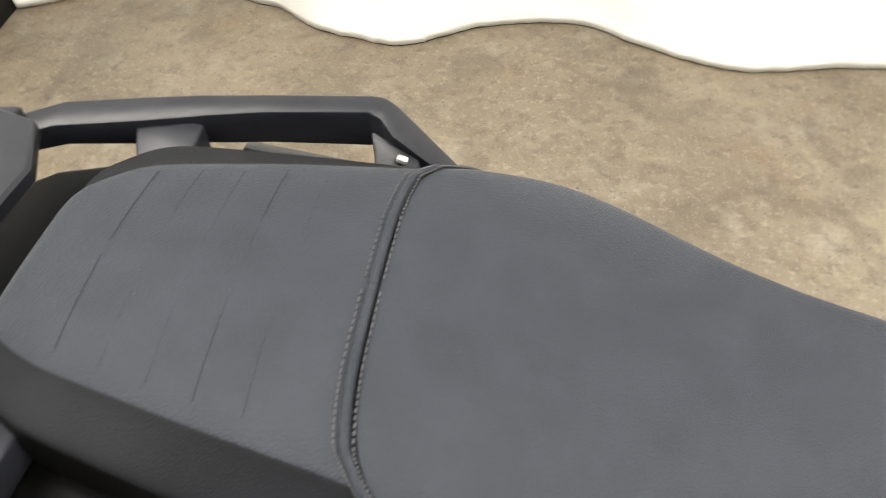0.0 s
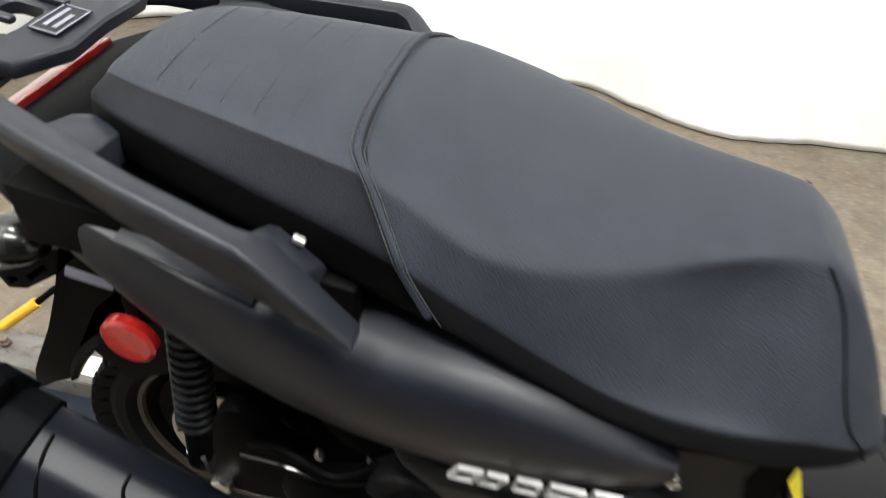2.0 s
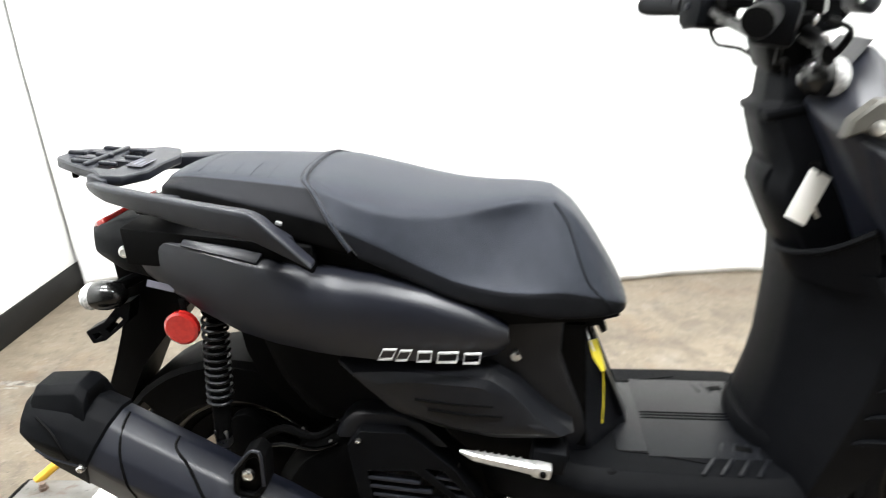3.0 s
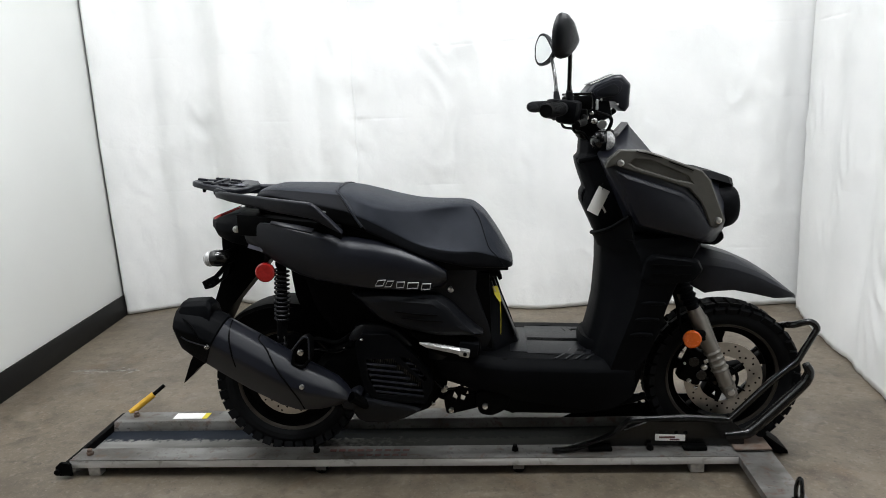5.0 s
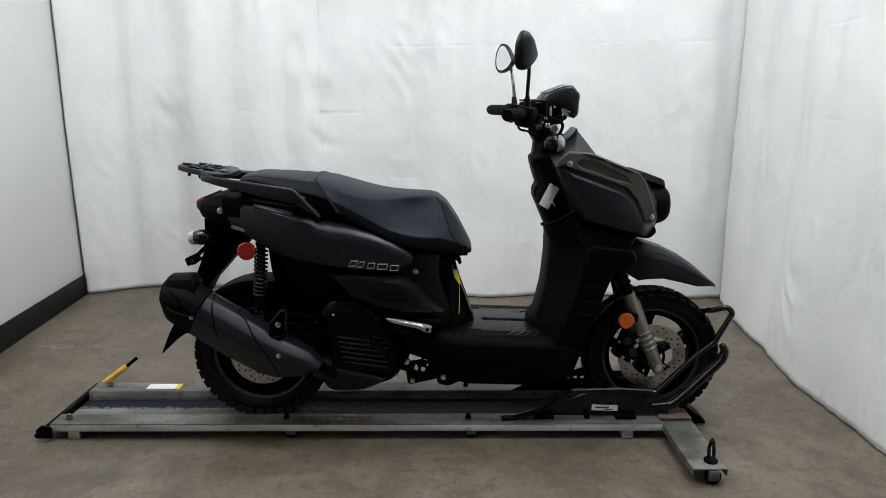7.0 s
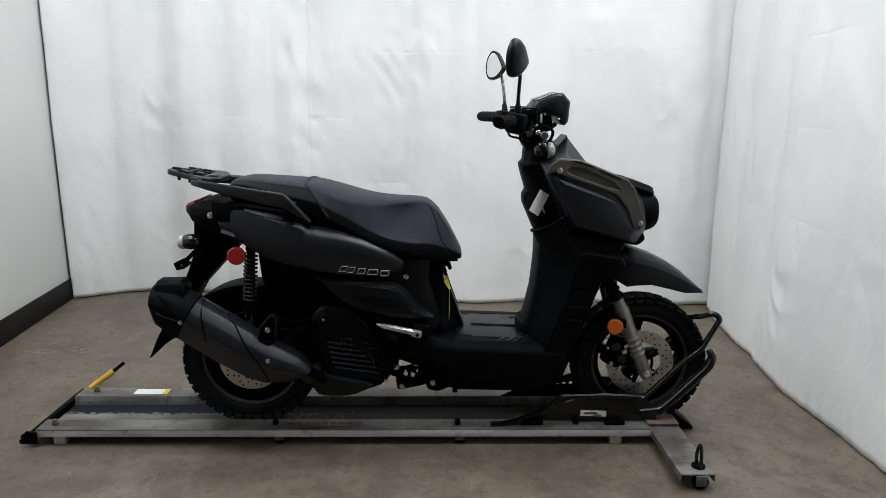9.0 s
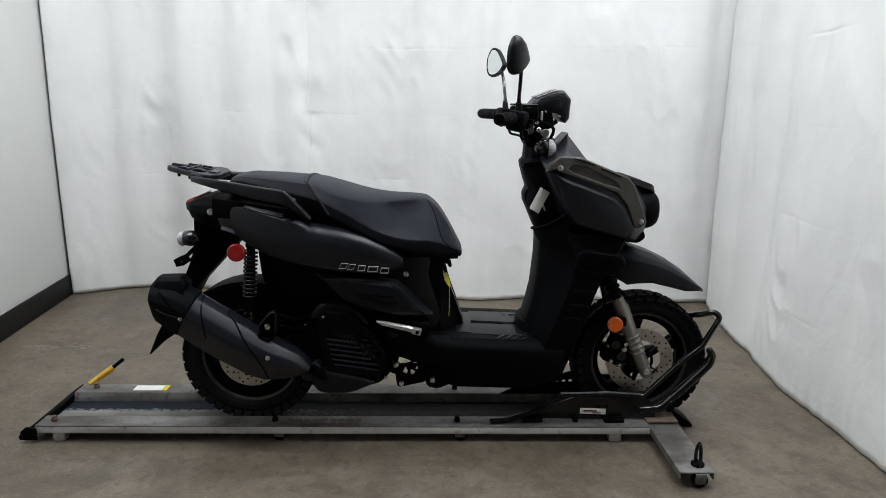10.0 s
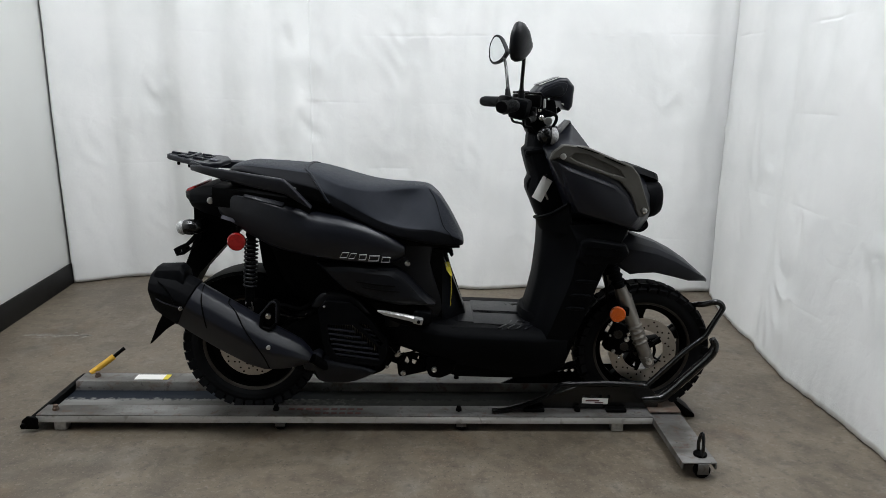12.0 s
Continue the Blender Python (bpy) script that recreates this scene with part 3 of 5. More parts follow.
def wheel(name, at, width, disc_r, label):
    w = part(name, lathe([(0.0, -0.05), (0.032, -0.05), (0.036, -0.03), (0.036, 0.03), (0.032, 0.05), (0.0, 0.05)], at, "y", 28), RIM, scooter, label)
    h = width / 2
    tyre = [(0.174, -h * 0.60), (0.181, -h * 0.74), (0.193, -h * 0.94), (0.207, -h), (0.224, -h * 0.92), (R - 0.012, -h * 0.62), (R - 0.007, -h * 0.3), (R - 0.006, 0),
            (R - 0.007, h * 0.3), (R - 0.012, h * 0.62), (0.224, h * 0.92), (0.207, h), (0.193, h * 0.94), (0.181, h * 0.74), (0.174, h * 0.60)]
    t = part("tyre", lathe(tyre, at, "y", 72), RUBBER, w, "knobby black rubber tyre")
    bm = bmesh.new()
    n = 38
    for k in range(n):
        a = k * math.tau / n
        for j, (y, r, lean, sx, sy) in enumerate(((-h * 0.88, 0.222, 58, 0.029, 0.046), (-h * 0.36, R - 0.006, 10, 0.030, 0.036), (h * 0.36, R - 0.006, -10, 0.030, 0.036), (h * 0.88, 0.222, -58, 0.029, 0.046))):
            b = a + (0.5 if j in (1, 2) else 0) * math.tau / n
            block = bmesh.new()
            bmesh.ops.create_cube(block, size=1, matrix=Matrix.Translation(at) @ Matrix.Rotation(-b, 4, "Y") @ Matrix.Translation((r, y, 0)) @ Matrix.Rotation(radians(lean), 4, "Z") @ Matrix.Diagonal((0.013, sy * width / 0.12, sx, 1)))
            merge(bm, block)
    part("tread", bm, RUBBER, t)
    lip = [(r * 1.045, y) for r, y in ((0.158, -h * 0.50), (0.165, -h * 0.64), (0.172, -h * 0.70), (0.174, -h * 0.62), (0.164, -h * 0.52), (0.150, -h * 0.2), (0.150, h * 0.2), (0.164, h * 0.52), (0.174, h * 0.62), (0.172, h * 0.70), (0.165, h * 0.64), (0.158, h * 0.50), (0.143, h * 0.3), (0.143, -h * 0.3))]
    part("rim", lathe(lip + lip[:1], at, "y", 72), DARK, w, "black alloy rim")
    for q in (-1, 1):
        ring = [(0.1705, q * h * 0.60), (0.1735, q * h * 0.70), (0.1795, q * h * 0.745), (0.1835, q * h * 0.70), (0.178, q * h * 0.55)]
        part("rim_lip", lathe(ring + ring[:1], at, "y", 72), RIM, w, "bronze-grey rim edge")
    for k in range(5):
        a = math.tau * k / 5 + 0.35
        bm = loft([[Vector(at) + Matrix.Rotation(-a, 3, "Y") @ Vector((r, y, z)) for y, z in ((-d, -s), (-d, s), (d, s), (d, -s))] for r, s, d in ((0.03, 0.020, 0.022), (0.08, 0.013, 0.016), (0.12, 0.012, 0.014), (0.148, 0.020, 0.018))])
        part("spoke", bevel(bm, 0.003), DARK, w)
    yd = -0.052
    disc = part("brake_disc", lathe([(disc_r * 0.62, yd - 0.002), (disc_r, yd - 0.002), (disc_r, yd + 0.002), (disc_r * 0.62, yd + 0.002), (disc_r * 0.62, yd - 0.002)], at, "y", 60), DISC, w, "drilled steel brake disc")
    bm = None
    for k in range(40):
        a = math.tau * k / 40
        r = disc_r * (0.92, 0.78, 0.70, 0.84)[k % 4]
        c = Vector(at) + Vector((r * math.cos(a), 0, r * math.sin(a)))
        bm = rod(c + Vector((0, yd - 0.0026, 0)), c + Vector((0, yd - 0.0015, 0)), 0.0036, 8, 0, bm=bm)
    part("disc_holes", bm, DARK, disc)
    for k in range(5):
        a = math.tau * k / 5 + 0.7
        d = Vector((math.cos(a), 0, math.sin(a)))
        c = Vector(at) + Vector((0, yd, 0))
        part("carrier_arm", tube([c + d * 0.02, c + d * (disc_r * 0.66)], [0.014, 0.008], 8, 0, 0.4), DARK, disc)
    return w


wheel("front_wheel", FRONT, 0.115, 0.124, "front wheel with bronze rim and drilled disc")
hub = wheel("rear_wheel", REAR, 0.128, 0.118, "rear wheel with bronze rim and knobby tyre")

# Filler disc closes see-through gaps; its black stands for shade inside the wheel.
part("rim_shade_disc", lathe([(0.03, -0.026), (0.153, -0.030), (0.153, -0.024), (0.03, -0.020), (0.03, -0.026)], REAR, "y", 60), DARK, hub, "black disc added for the shade inside the wheel")

# front fork and brake
for s in (-1, 1):
    y = s * 0.092
    top, foot = Vector((1.205, y, 0.73)), Vector((1.415, y, 0.245))
    at = lambda u: top.lerp(foot, u)
    leg = part("fork_leg", tube([at(0.42), at(0.47), at(0.50), at(0.62), at(0.78), at(0.94), at(1.0)], [0.021, 0.024, 0.026, 0.025, 0.024, 0.023, 0.017], 18, 2), FORK, scooter, "titanium-grey fork leg")
    for u in (0.72, 0.76, 0.80, 0.84):
        part("collar", tube([at(u - 0.012), at(u), at(u + 0.012)], [0.0245, 0.0285, 0.0245], 18, 2), FORK, leg)
    boot = part("gaiter", tube([at(0.0), at(0.1), at(0.2), at(0.30), at(0.44)], [0.017, 0.018, 0.019, 0.021, 0.019], 16, 3), PLASTIC, leg, "ribbed black rubber fork gaiter")
    for k in range(9):
        u, w = 0.06 + 0.04 * k, 0.0015 + 0.0004 * k
        part("gaiter_rib", tube([at(u - 0.010), at(u), at(u + 0.010)], [0.018 + w, 0.0215 + w, 0.018 + w], 16, 1), PLASTIC, boot)
    part("axle_lug", tube([at(0.95), at(1.03)], [0.026, 0.020], 16, 1), FORK, leg)
    bolt((1.412, y + s * 0.022, 0.252), leg, 0.013, s)
    if s < 0:
        part("reflector", lathe([(0.0, s * 0.012), (0.024, s * 0.012), (0.028, s * 0.009), (0.028, 0), (0, 0)], (1.278, s * 0.142, 0.442), "y", 32), ORANGE, leg, "round amber reflector")
        part("reflector_stay", box((0.05, 0.03, 0.03), (1.298, s * 0.122, 0.446), soft=0.005), DARK, leg)
    part("fin", prism([(1.318, 0.50), (1.338, 0.50), (1.40, 0.34), (1.395, 0.30), (1.375, 0.33)], s * 0.080, s * 0.088, 0.002), FORK, leg)
cal = part("brake_caliper", box((0.075, 0.055, 0.11), (1.305, -0.068, 0.325), (0, 24, 0), soft=0.012), DARK, scooter)
part("piston_cap", rod((1.298, -0.092, 0.350), (1.298, -0.104, 0.350), 0.017, 20, bm=rod((1.322, -0.092, 0.305), (1.322, -0.104, 0.305), 0.017, 20)), GLOSS, cal)
bolt((1.335, -0.098, 0.352), cal, 0.009)
bolt((1.285, -0.098, 0.285), cal, 0.007)
for x, z, r in ((1.262, 0.386, 0.006), (1.292, 0.404, 0.008), (1.268, 0.346, 0.005), (1.330, 0.332, 0.010), (1.305, 0.262, 0.006)):
    bolt((x, -0.100, z), cal, r)
part("brake_hose", tube([(1.29, -0.085, 0.38), (1.255, -0.095, 0.46), (1.24, -0.09, 0.56), (1.20, -0.06, 0.66)], 0.006, 8, 4), DARK, scooter)
part("speed_ring", lathe([(0.038, -0.062), (0.048, -0.062), (0.048, -0.058), (0.038, -0.058), (0.038, -0.062)], FRONT, "y", 32), DARK, scooter)

part("inner_shroud", prism([(1.13, 0.40), (1.17, 0.70), (1.285, 0.70), (1.25, 0.60), (1.205, 0.50), (1.175, 0.41)], -0.045, 0.045, 0.004), DARK, scooter)

# front mudguard
rings = []
for x, zt, zs, w in ((1.285, 0.712, 0.602, 0.070), (1.332, 0.712, 0.574, 0.082), (1.362, 0.704, 0.579, 0.084), (1.42, 0.684, 0.582, 0.085), (1.485, 0.652, 0.567, 0.084), (1.545, 0.612, 0.551, 0.080), (1.592, 0.572, 0.549, 0.070), (1.612, 0.556, 0.545, 0.056), (1.625, 0.542, 0.536, 0.036)):
    half = [(0, zt), (w * 0.55, zt - 0.004), (w * 0.86, zt * 0.80 + zs * 0.20), (w, zt * 0.62 + zs * 0.38), (w * 0.97, zs)]
    outer = [(x, -a, b) for a, b in half[::-1]] + [(x, a, b) for a, b in half[1:]]
    inner = [(x, a * 0.93, b - 0.006) for _, a, b in outer[::-1]]
    rings.append(outer + inner)
part("front_mudguard", bevel(loft(rings), 0.002, 1, 24), GREY, scooter, "charcoal plastic front mudguard", 24)

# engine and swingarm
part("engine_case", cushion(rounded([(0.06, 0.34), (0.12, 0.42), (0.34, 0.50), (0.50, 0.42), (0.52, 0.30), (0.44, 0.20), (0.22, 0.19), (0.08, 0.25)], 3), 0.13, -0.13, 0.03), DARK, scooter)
# Dark mass added so the bright cloth does not show below the side cover.
part("air_box_filler", cushion(rounded([(0.06, 0.70), (0.10, 0.56), (0.16, 0.47), (0.45, 0.45), (0.56, 0.50), (0.50, 0.66), (0.30, 0.72)], 3, 0.2), 0.12, -0.12, 0.02), DARK, scooter)
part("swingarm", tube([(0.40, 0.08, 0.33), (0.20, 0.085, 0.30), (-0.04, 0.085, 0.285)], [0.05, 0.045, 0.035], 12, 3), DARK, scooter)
cover = part("fan_cover", plate([(0.236, 0.470), (0.262, 0.502), (0.345, 0.498), (0.372, 0.476), (0.425, 0.420), (0.470, 0.350), (0.472, 0.312), (0.446, 0.266), (0.290, 0.280), (0.258, 0.312), (0.246, 0.365)],
                                [[(0.268, 0.418), (0.352, 0.418), (0.438, 0.338), (0.443, 0.288), (0.298, 0.302), (0.272, 0.352)], [(0.372, 0.424), (0.406, 0.418), (0.456, 0.350), (0.448, 0.340)]], -0.160, -0.205, 0.005), PLASTIC, scooter, "black slatted radiator fan cover")
for k in range(7):
    xa, xb = 0.264 + 0.0045 * k, min(0.446, 0.362 + 0.0200 * k)
    part("slat", box((xb - xa, 0.022, 0.0070), ((xa + xb) / 2, -0.194, 0.4015 - 0.0185 * k - 0.06 * (xb - xa)), (-12, 7.5, 0), soft=0.002), GREY, cover)
for k in range(3):
    part("slat", box((0.030, 0.018, 0.005), (0.405 + 0.013 * k, -0.194, 0.398 - 0.019 * k), (-12, 10, 0), soft=0.0015), GREY, cover)
for k in range(29):
    part("radiator_fin", box((0.0018, 0.010, 0.125), (0.268 + 0.0058 * k, -0.178, 0.352), soft=0), FORK, cover)
part("intake_cheek", cushion(rounded([(0.205, 0.470), (0.228, 0.510), (0.255, 0.528), (0.350, 0.520), (0.425, 0.440), (0.375, 0.470), (0.345, 0.500), (0.260, 0.503), (0.236, 0.470)], 2), -0.13, -0.176, 0.006), PANEL, scooter)
bolt((0.258, -0.206, 0.484), cover, 0.005)
part("lower_case", cushion(rounded([(0.20, 0.275), (0.26, 0.292), (0.40, 0.262), (0.44, 0.245), (0.35, 0.205), (0.23, 0.205)], 3), -0.10, -0.205, 0.012), PANEL, scooter, "black lower engine cover")
part("case_nose", cushion(rounded([(0.175, 0.285), (0.23, 0.318), (0.25, 0.30), (0.225, 0.245), (0.18, 0.25)], 3), -0.10, -0.20, 0.01), GREY, scooter)
bm = tube([(0.47, -0.12, 0.275), (0.50, -0.14, 0.26), (0.53, -0.13, 0.285)], 0.009, 8, 3)
part("coolant_hose", bm, DARK, scooter)
stand = part("centre_stand", tube([(0.48, -0.10, 0.26), (0.56, -0.13, 0.225), (0.62, -0.14, 0.24)], 0.012, 10, 4), DARK, scooter)
part("stand_lug", plate(rounded([(0.508, 0.205), (0.500, 0.262), (0.545, 0.300), (0.600, 0.295), (0.604, 0.250), (0.590, 0.224)], 2, 0.2), [[(0.527, 0.262), (0.537, 0.285), (0.546, 0.268), (0.540, 0.255)], [(0.555, 0.258), (0.556, 0.275), (0.572, 0.268), (0.565, 0.254)], [(0.572, 0.276), (0.580, 0.288), (0.598, 0.280), (0.590, 0.272)]], -0.150, -0.156, 0.0015), DARK, stand)
for x, z, y in ((0.524, 0.222, -0.157), (0.466, 0.243, -0.15), (0.500, 0.287, -0.15), (0.634, 0.250, -0.192)):
    bolt((x, y, z), scooter, 0.010 if x > 0.51 else 0.007)
for x, z, r in ((0.135, 0.455, 0.007), (0.185, 0.43, 0.006), (0.155, 0.405, 0.006), (0.205, 0.475, 0.005), (0.492, 0.305, 0.005), (0.512, 0.270, 0.006)):
    bolt((x, -0.132, z), scooter, r)
part("brake_cable", tube([(0.02, -0.135, 0.41), (0.09, -0.150, 0.435), (0.16, -0.150, 0.425), (0.23, -0.135, 0.44)], 0.004, 8, 5), GLOSS, scooter)
part("brake_cable", tube([(0.46, -0.150, 0.335), (0.50, -0.158, 0.30), (0.545, -0.150, 0.295), (0.60, -0.15, 0.32)], 0.004, 8, 5), GLOSS, scooter)
part("cable_clip", box((0.012, 0.010, 0.016), (0.508, -0.160, 0.298), (0, 20, 0), soft=0.002), STEEL, scooter)
part("frame_bracket", prism(rounded([(0.60, 0.30), (0.72, 0.29), (0.70, 0.235), (0.655, 0.214), (0.612, 0.222)], 3), -0.10, -0.188, 0.004), DARK, scooter)

# exhaust
SECTION = [(-0.95, 0.25), (-0.62, 0.86), (-0.10, 1.0), (0.44, 0.88), (0.84, 0.52), (1.0, 0.20), (0.97, 0.06), (0.34, -0.98), (-0.60, -0.90), (-0.98, -0.30)]
UP = Vector((0.48, 0, 0.877))


def can_ring(x, z, ry, rz, y=-0.257, up=UP):
    """A many-sided cross-section of the silencer, square to its slanting axis."""
    return [Vector((x, y, z)) + Vector((0, -o * ry, 0)) + up * (u * rz) for o, u in rounded(SECTION, 2, 0.16)]


CAN = ((-0.235, 0.546, 0.062, 0.070), (-0.20, 0.524, 0.068, 0.079), (-0.14, 0.485, 0.071, 0.081), (-0.05, 0.428, 0.071, 0.083), (0.047, 0.370, 0.069, 0.080), (0.10, 0.347, 0.065, 0.075), (0.16, 0.333, 0.054, 0.056), (0.197, 0.323, 0.040, 0.034), (0.215, 0.318, 0.028, 0.018))
ex = part("exhaust", loft([can_ring(*c) for c in CAN]), SATIN, scooter, "satin black exhaust silencer with heat shield", 22)
part("end_cap", loft([can_ring(-0.290, 0.563, 0.046, 0.046, up=Vector((0, 0, 1))), can_ring(-0.289, 0.563, 0.056, 0.058, up=Vector((0.05, 0, 0.999))), can_ring(-0.275, 0.556, 0.064, 0.068, up=Vector((0.15, 0, 0.989))), can_ring(-0.225, 0.540, 0.072, 0.081, up=Vector((0.40, 0, 0.916))), can_ring(-0.178, 0.512, 0.0745, 0.083), can_ring(-0.174, 0.510, 0.068, 0.077)]), PLASTIC, ex, "black plastic exhaust end cap", 24)
part("cap_hood", bevel(loft([[(x, -0.195, zb), (x, -0.303, zb), (x, -0.288 + d, zt - 0.012), (x, -0.272 + d, zt), (x, -0.228 - d, zt), (x, -0.212 - d, zt - 0.012)] for x, zb, zt, d in ((-0.290, 0.560, 0.600, 0.012), (-0.285, 0.560, 0.618, 0.006), (-0.266, 0.570, 0.640, 0.0), (-0.192, 0.575, 0.642, 0.0), (-0.178, 0.575, 0.626, 0.0))]), 0.005, 2, 25), PLASTIC, ex, "", 35)
# Solid black block painted as the dark inside of the hood's opening.
part("cap_mouth_shade", prism([(-0.200, 0.626), (-0.1775, 0.622), (-0.1765, 0.604), (-0.200, 0.600)], -0.224, -0.278, 0.002), DARK, ex)
part("cap_groove", tube([(-0.255, -0.3080, 0.598), (-0.228, -0.3200, 0.580), (-0.212, -0.3270, 0.555), (-0.200, -0.3295, 0.530)], 0.0025, 6, 4), DARK, ex)
part("cap_groove", tube([(-0.262, -0.3215, 0.545), (-0.235, -0.3265, 0.532), (-0.175, -0.3295, 0.514)], 0.0022, 6, 4), SATIN, ex)


def can_line(points, out=0.0012):
    """Points on the silencer's skin: along the axis by x, round it from the crown (0) to the keel (1)."""
    res = []
    for x, k in points:
        cols = list(zip(*CAN))
        z, ry, rz = (float(np.interp(x, cols[0], c)) for c in cols[1:])
        o = np.interp(k, (0, 0.2, 0.4, 0.58, 0.66, 1), (-0.10, 0.44, 0.84, 1.0, 0.97, 0.34))
        u = np.interp(k, (0, 0.2, 0.4, 0.58, 0.66, 1), (1.0, 0.88, 0.52, 0.20, 0.06, -0.98))
        res.append(Vector((x, -0.257, z)) + Vector((0, -o * (ry + out), 0)) + UP * (u * (rz + out)))
    return res


for pts in (((-0.085, 0.0), (-0.080, 0.12), (-0.050, 0.22), (-0.005, 0.40), (0.045, 0.58), (0.085, 0.78), (0.11, 0.95)), ((-0.165, 0.0), (-0.160, 0.15), (-0.145, 0.35), (-0.118, 0.58), (-0.10, 0.75))):
    part("shield_seam", tube(can_line(pts, -0.0004), 0.0026, 6, 4), DARK, ex)
bracket = part("hanger_bracket", plate(rounded([(0.055, 0.438), (0.061, 0.475), (0.085, 0.518), (0.109, 0.528), (0.123, 0.513), (0.119, 0.453), (0.094, 0.425)], 2, 0.2), [rounded([(0.067, 0.443), (0.072, 0.471), (0.090, 0.505), (0.106, 0.513), (0.112, 0.503), (0.109, 0.455), (0.092, 0.437)], 2, 0.2)], -0.296, -0.255, 0.004), DARK, ex)
# Black block fills the bracket's hole as its shade.
part("recess_shade", prism([(0.063, 0.441), (0.069, 0.478), (0.089, 0.513), (0.111, 0.519), (0.117, 0.508), (0.113, 0.455), (0.093, 0.433)], -0.250, -0.286, 0.001), DARK, bracket)
bolt((0.090, -0.296, 0.480), bracket, 0.011)
part("bracket_edge", tube([(0.062, -0.298, 0.484), (0.096, -0.298, 0.522), (0.108, -0.298, 0.527), (0.117, -0.298, 0.518), (0.114, -0.298, 0.458)], 0.0030, 8, 3), GREY, bracket)
bolt((0.090, -0.3165, 0.378), ex, 0.008)
bolt((-0.182, -0.3300, 0.515), ex, 0.007)
part("header_pipe", tube([(0.22, -0.24, 0.31), (0.27, -0.19, 0.255), (0.33, -0.12, 0.235), (0.42, -0.05, 0.25)], 0.017, 12, 4), DARK, ex)

# rear inner mudguard, licence stay, lamps
rings = []
for a in np.linspace(2.75, 0.35, 20):
    rings.append([Vector(REAR) + Vector((r * math.cos(a), y, r * math.sin(a))) for r, y in ((0.272, -0.075), (0.283, -0.062), (0.286, 0), (0.283, 0.062), (0.272, 0.075), (0.266, 0.068), (0.278, 0), (0.266, -0.068))])
part("inner_mudguard", loft(rings), DARK, scooter)
part("mudguard_cheek", sheet([[Vector(REAR) + Vector((r * math.cos(a), -0.078, r * math.sin(a))) for a in np.linspace(2.3, 0.5, 14)] for r in (0.274, 0.235, 0.200)], 0.003, -1), DARK, scooter)
stay = part("tail_stay", loft([[(xa, -w, za), (xb, -w, zb), (xb, w, zb), (xa, w, za)] for xa, za, xb, zb, w in ((-0.200, 0.800, -0.080, 0.800, 0.085), (-0.206, 0.740, -0.034, 0.735, 0.075), (-0.212, 0.690, -0.085, 0.686, 0.066), (-0.235, 0.630, -0.142, 0.625, 0.062), (-0.262, 0.570, -0.206, 0.556, 0.060), (-0.300, 0.490, -0.255, 0.470, 0.060), (-0.345, 0.412, -0.300, 0.372, 0.058), (-0.372, 0.365, -0.345, 0.342, 0.055), (-0.412, 0.282, -0.405, 0.285, 0.040))]), DARK, scooter, "black plastic rear mudguard stay")
part("plate_bracket", plate([(-0.271, 0.659), (-0.262, 0.634), (-0.235, 0.640), (-0.179, 0.680), (-0.165, 0.720), (-0.195, 0.712), (-0.228, 0.679)], [[(-0.228, 0.664), (-0.196, 0.690), (-0.190, 0.684), (-0.222, 0.657)], [(-0.258, 0.654), (-0.254, 0.643), (-0.240, 0.650), (-0.244, 0.658)]], -0.080, -0.115, 0.002), PLASTIC, stay)
for s in (-1, 1):
    sig = part("rear_indicator", ball((-0.200, s * 0.130, 0.741), (0.042, 0.032, 0.027)), GLOSS, scooter, "black rear indicator with clear lens")
    part("lens", ball((-0.226, s * 0.132, 0.740), (0.020, 0.028, 0.025)), CLEAR, sig, "clear lens")
    part("stalk", tube([(-0.15, s * 0.06, 0.757), (-0.18, s * 0.09, 0.749), (-0.20, s * 0.12, 0.743)], 0.012, 10, 2), PLASTIC, sig)
    ref = part("side_reflector", lathe([(0.0, s * 0.010), (0.026, s * 0.010), (0.0305, s * 0.007), (0.0305, -s * 0.003), (0, -s * 0.003)], (-0.028, s * 0.195, 0.706), "y", 36), RED, scooter, "round red side reflector")
    part("reflector_tab", box((0.012, 0.004, 0.03), (-0.024, s * 0.188, 0.742), soft=0.001), DARK, ref)

# rear shocks
for s in (-1, 1):
    y = s * 0.152
    top, foot = Vector((0.012, y, 0.725)), Vector((0.000, s * 0.186, 0.478))
    shock = part("rear_shock", tube([top, top.lerp(foot, 0.25), top.lerp(foot, 0.6), foot], [0.014, 0.015, 0.018, 0.015], 14, 2), DARK, scooter, "black coil-over rear shock")
    pts = []
    for k in range(12 * 14 + 1):
        a = math.tau * k / 14
        c = top.lerp(foot, 0.06 + 0.66 * k / (12 * 14))
        pts.append(c + Vector((0.0215 * math.cos(a), 0.0215 * math.sin(a), 0)))
    part("spring", tube(pts, 0.0034, 7, 0), PANEL, shock, "black coil spring")
    part("clevis", box((0.026, 0.022, 0.04), foot, soft=0.004), STEEL if s < 0 else DARK, shock)
    part("mount", rod(top + Vector((0, -0.02, 0)), top + Vector((0, 0.02, 0)), 0.016), DARK, shock)
# Black plate added to block light gaps between shocks and wheel.
part("fender_filler", prism(rounded([(0.016, 0.79), (0.018, 0.68), (0.026, 0.60), (0.05, 0.53), (0.10, 0.47), (0.22, 0.40), (0.30, 0.42), (0.30, 0.60), (0.26, 0.78)], 2, 0.15), -0.060, -0.085, 0.002), DARK, scooter)
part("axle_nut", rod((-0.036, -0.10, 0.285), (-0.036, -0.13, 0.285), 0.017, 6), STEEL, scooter)
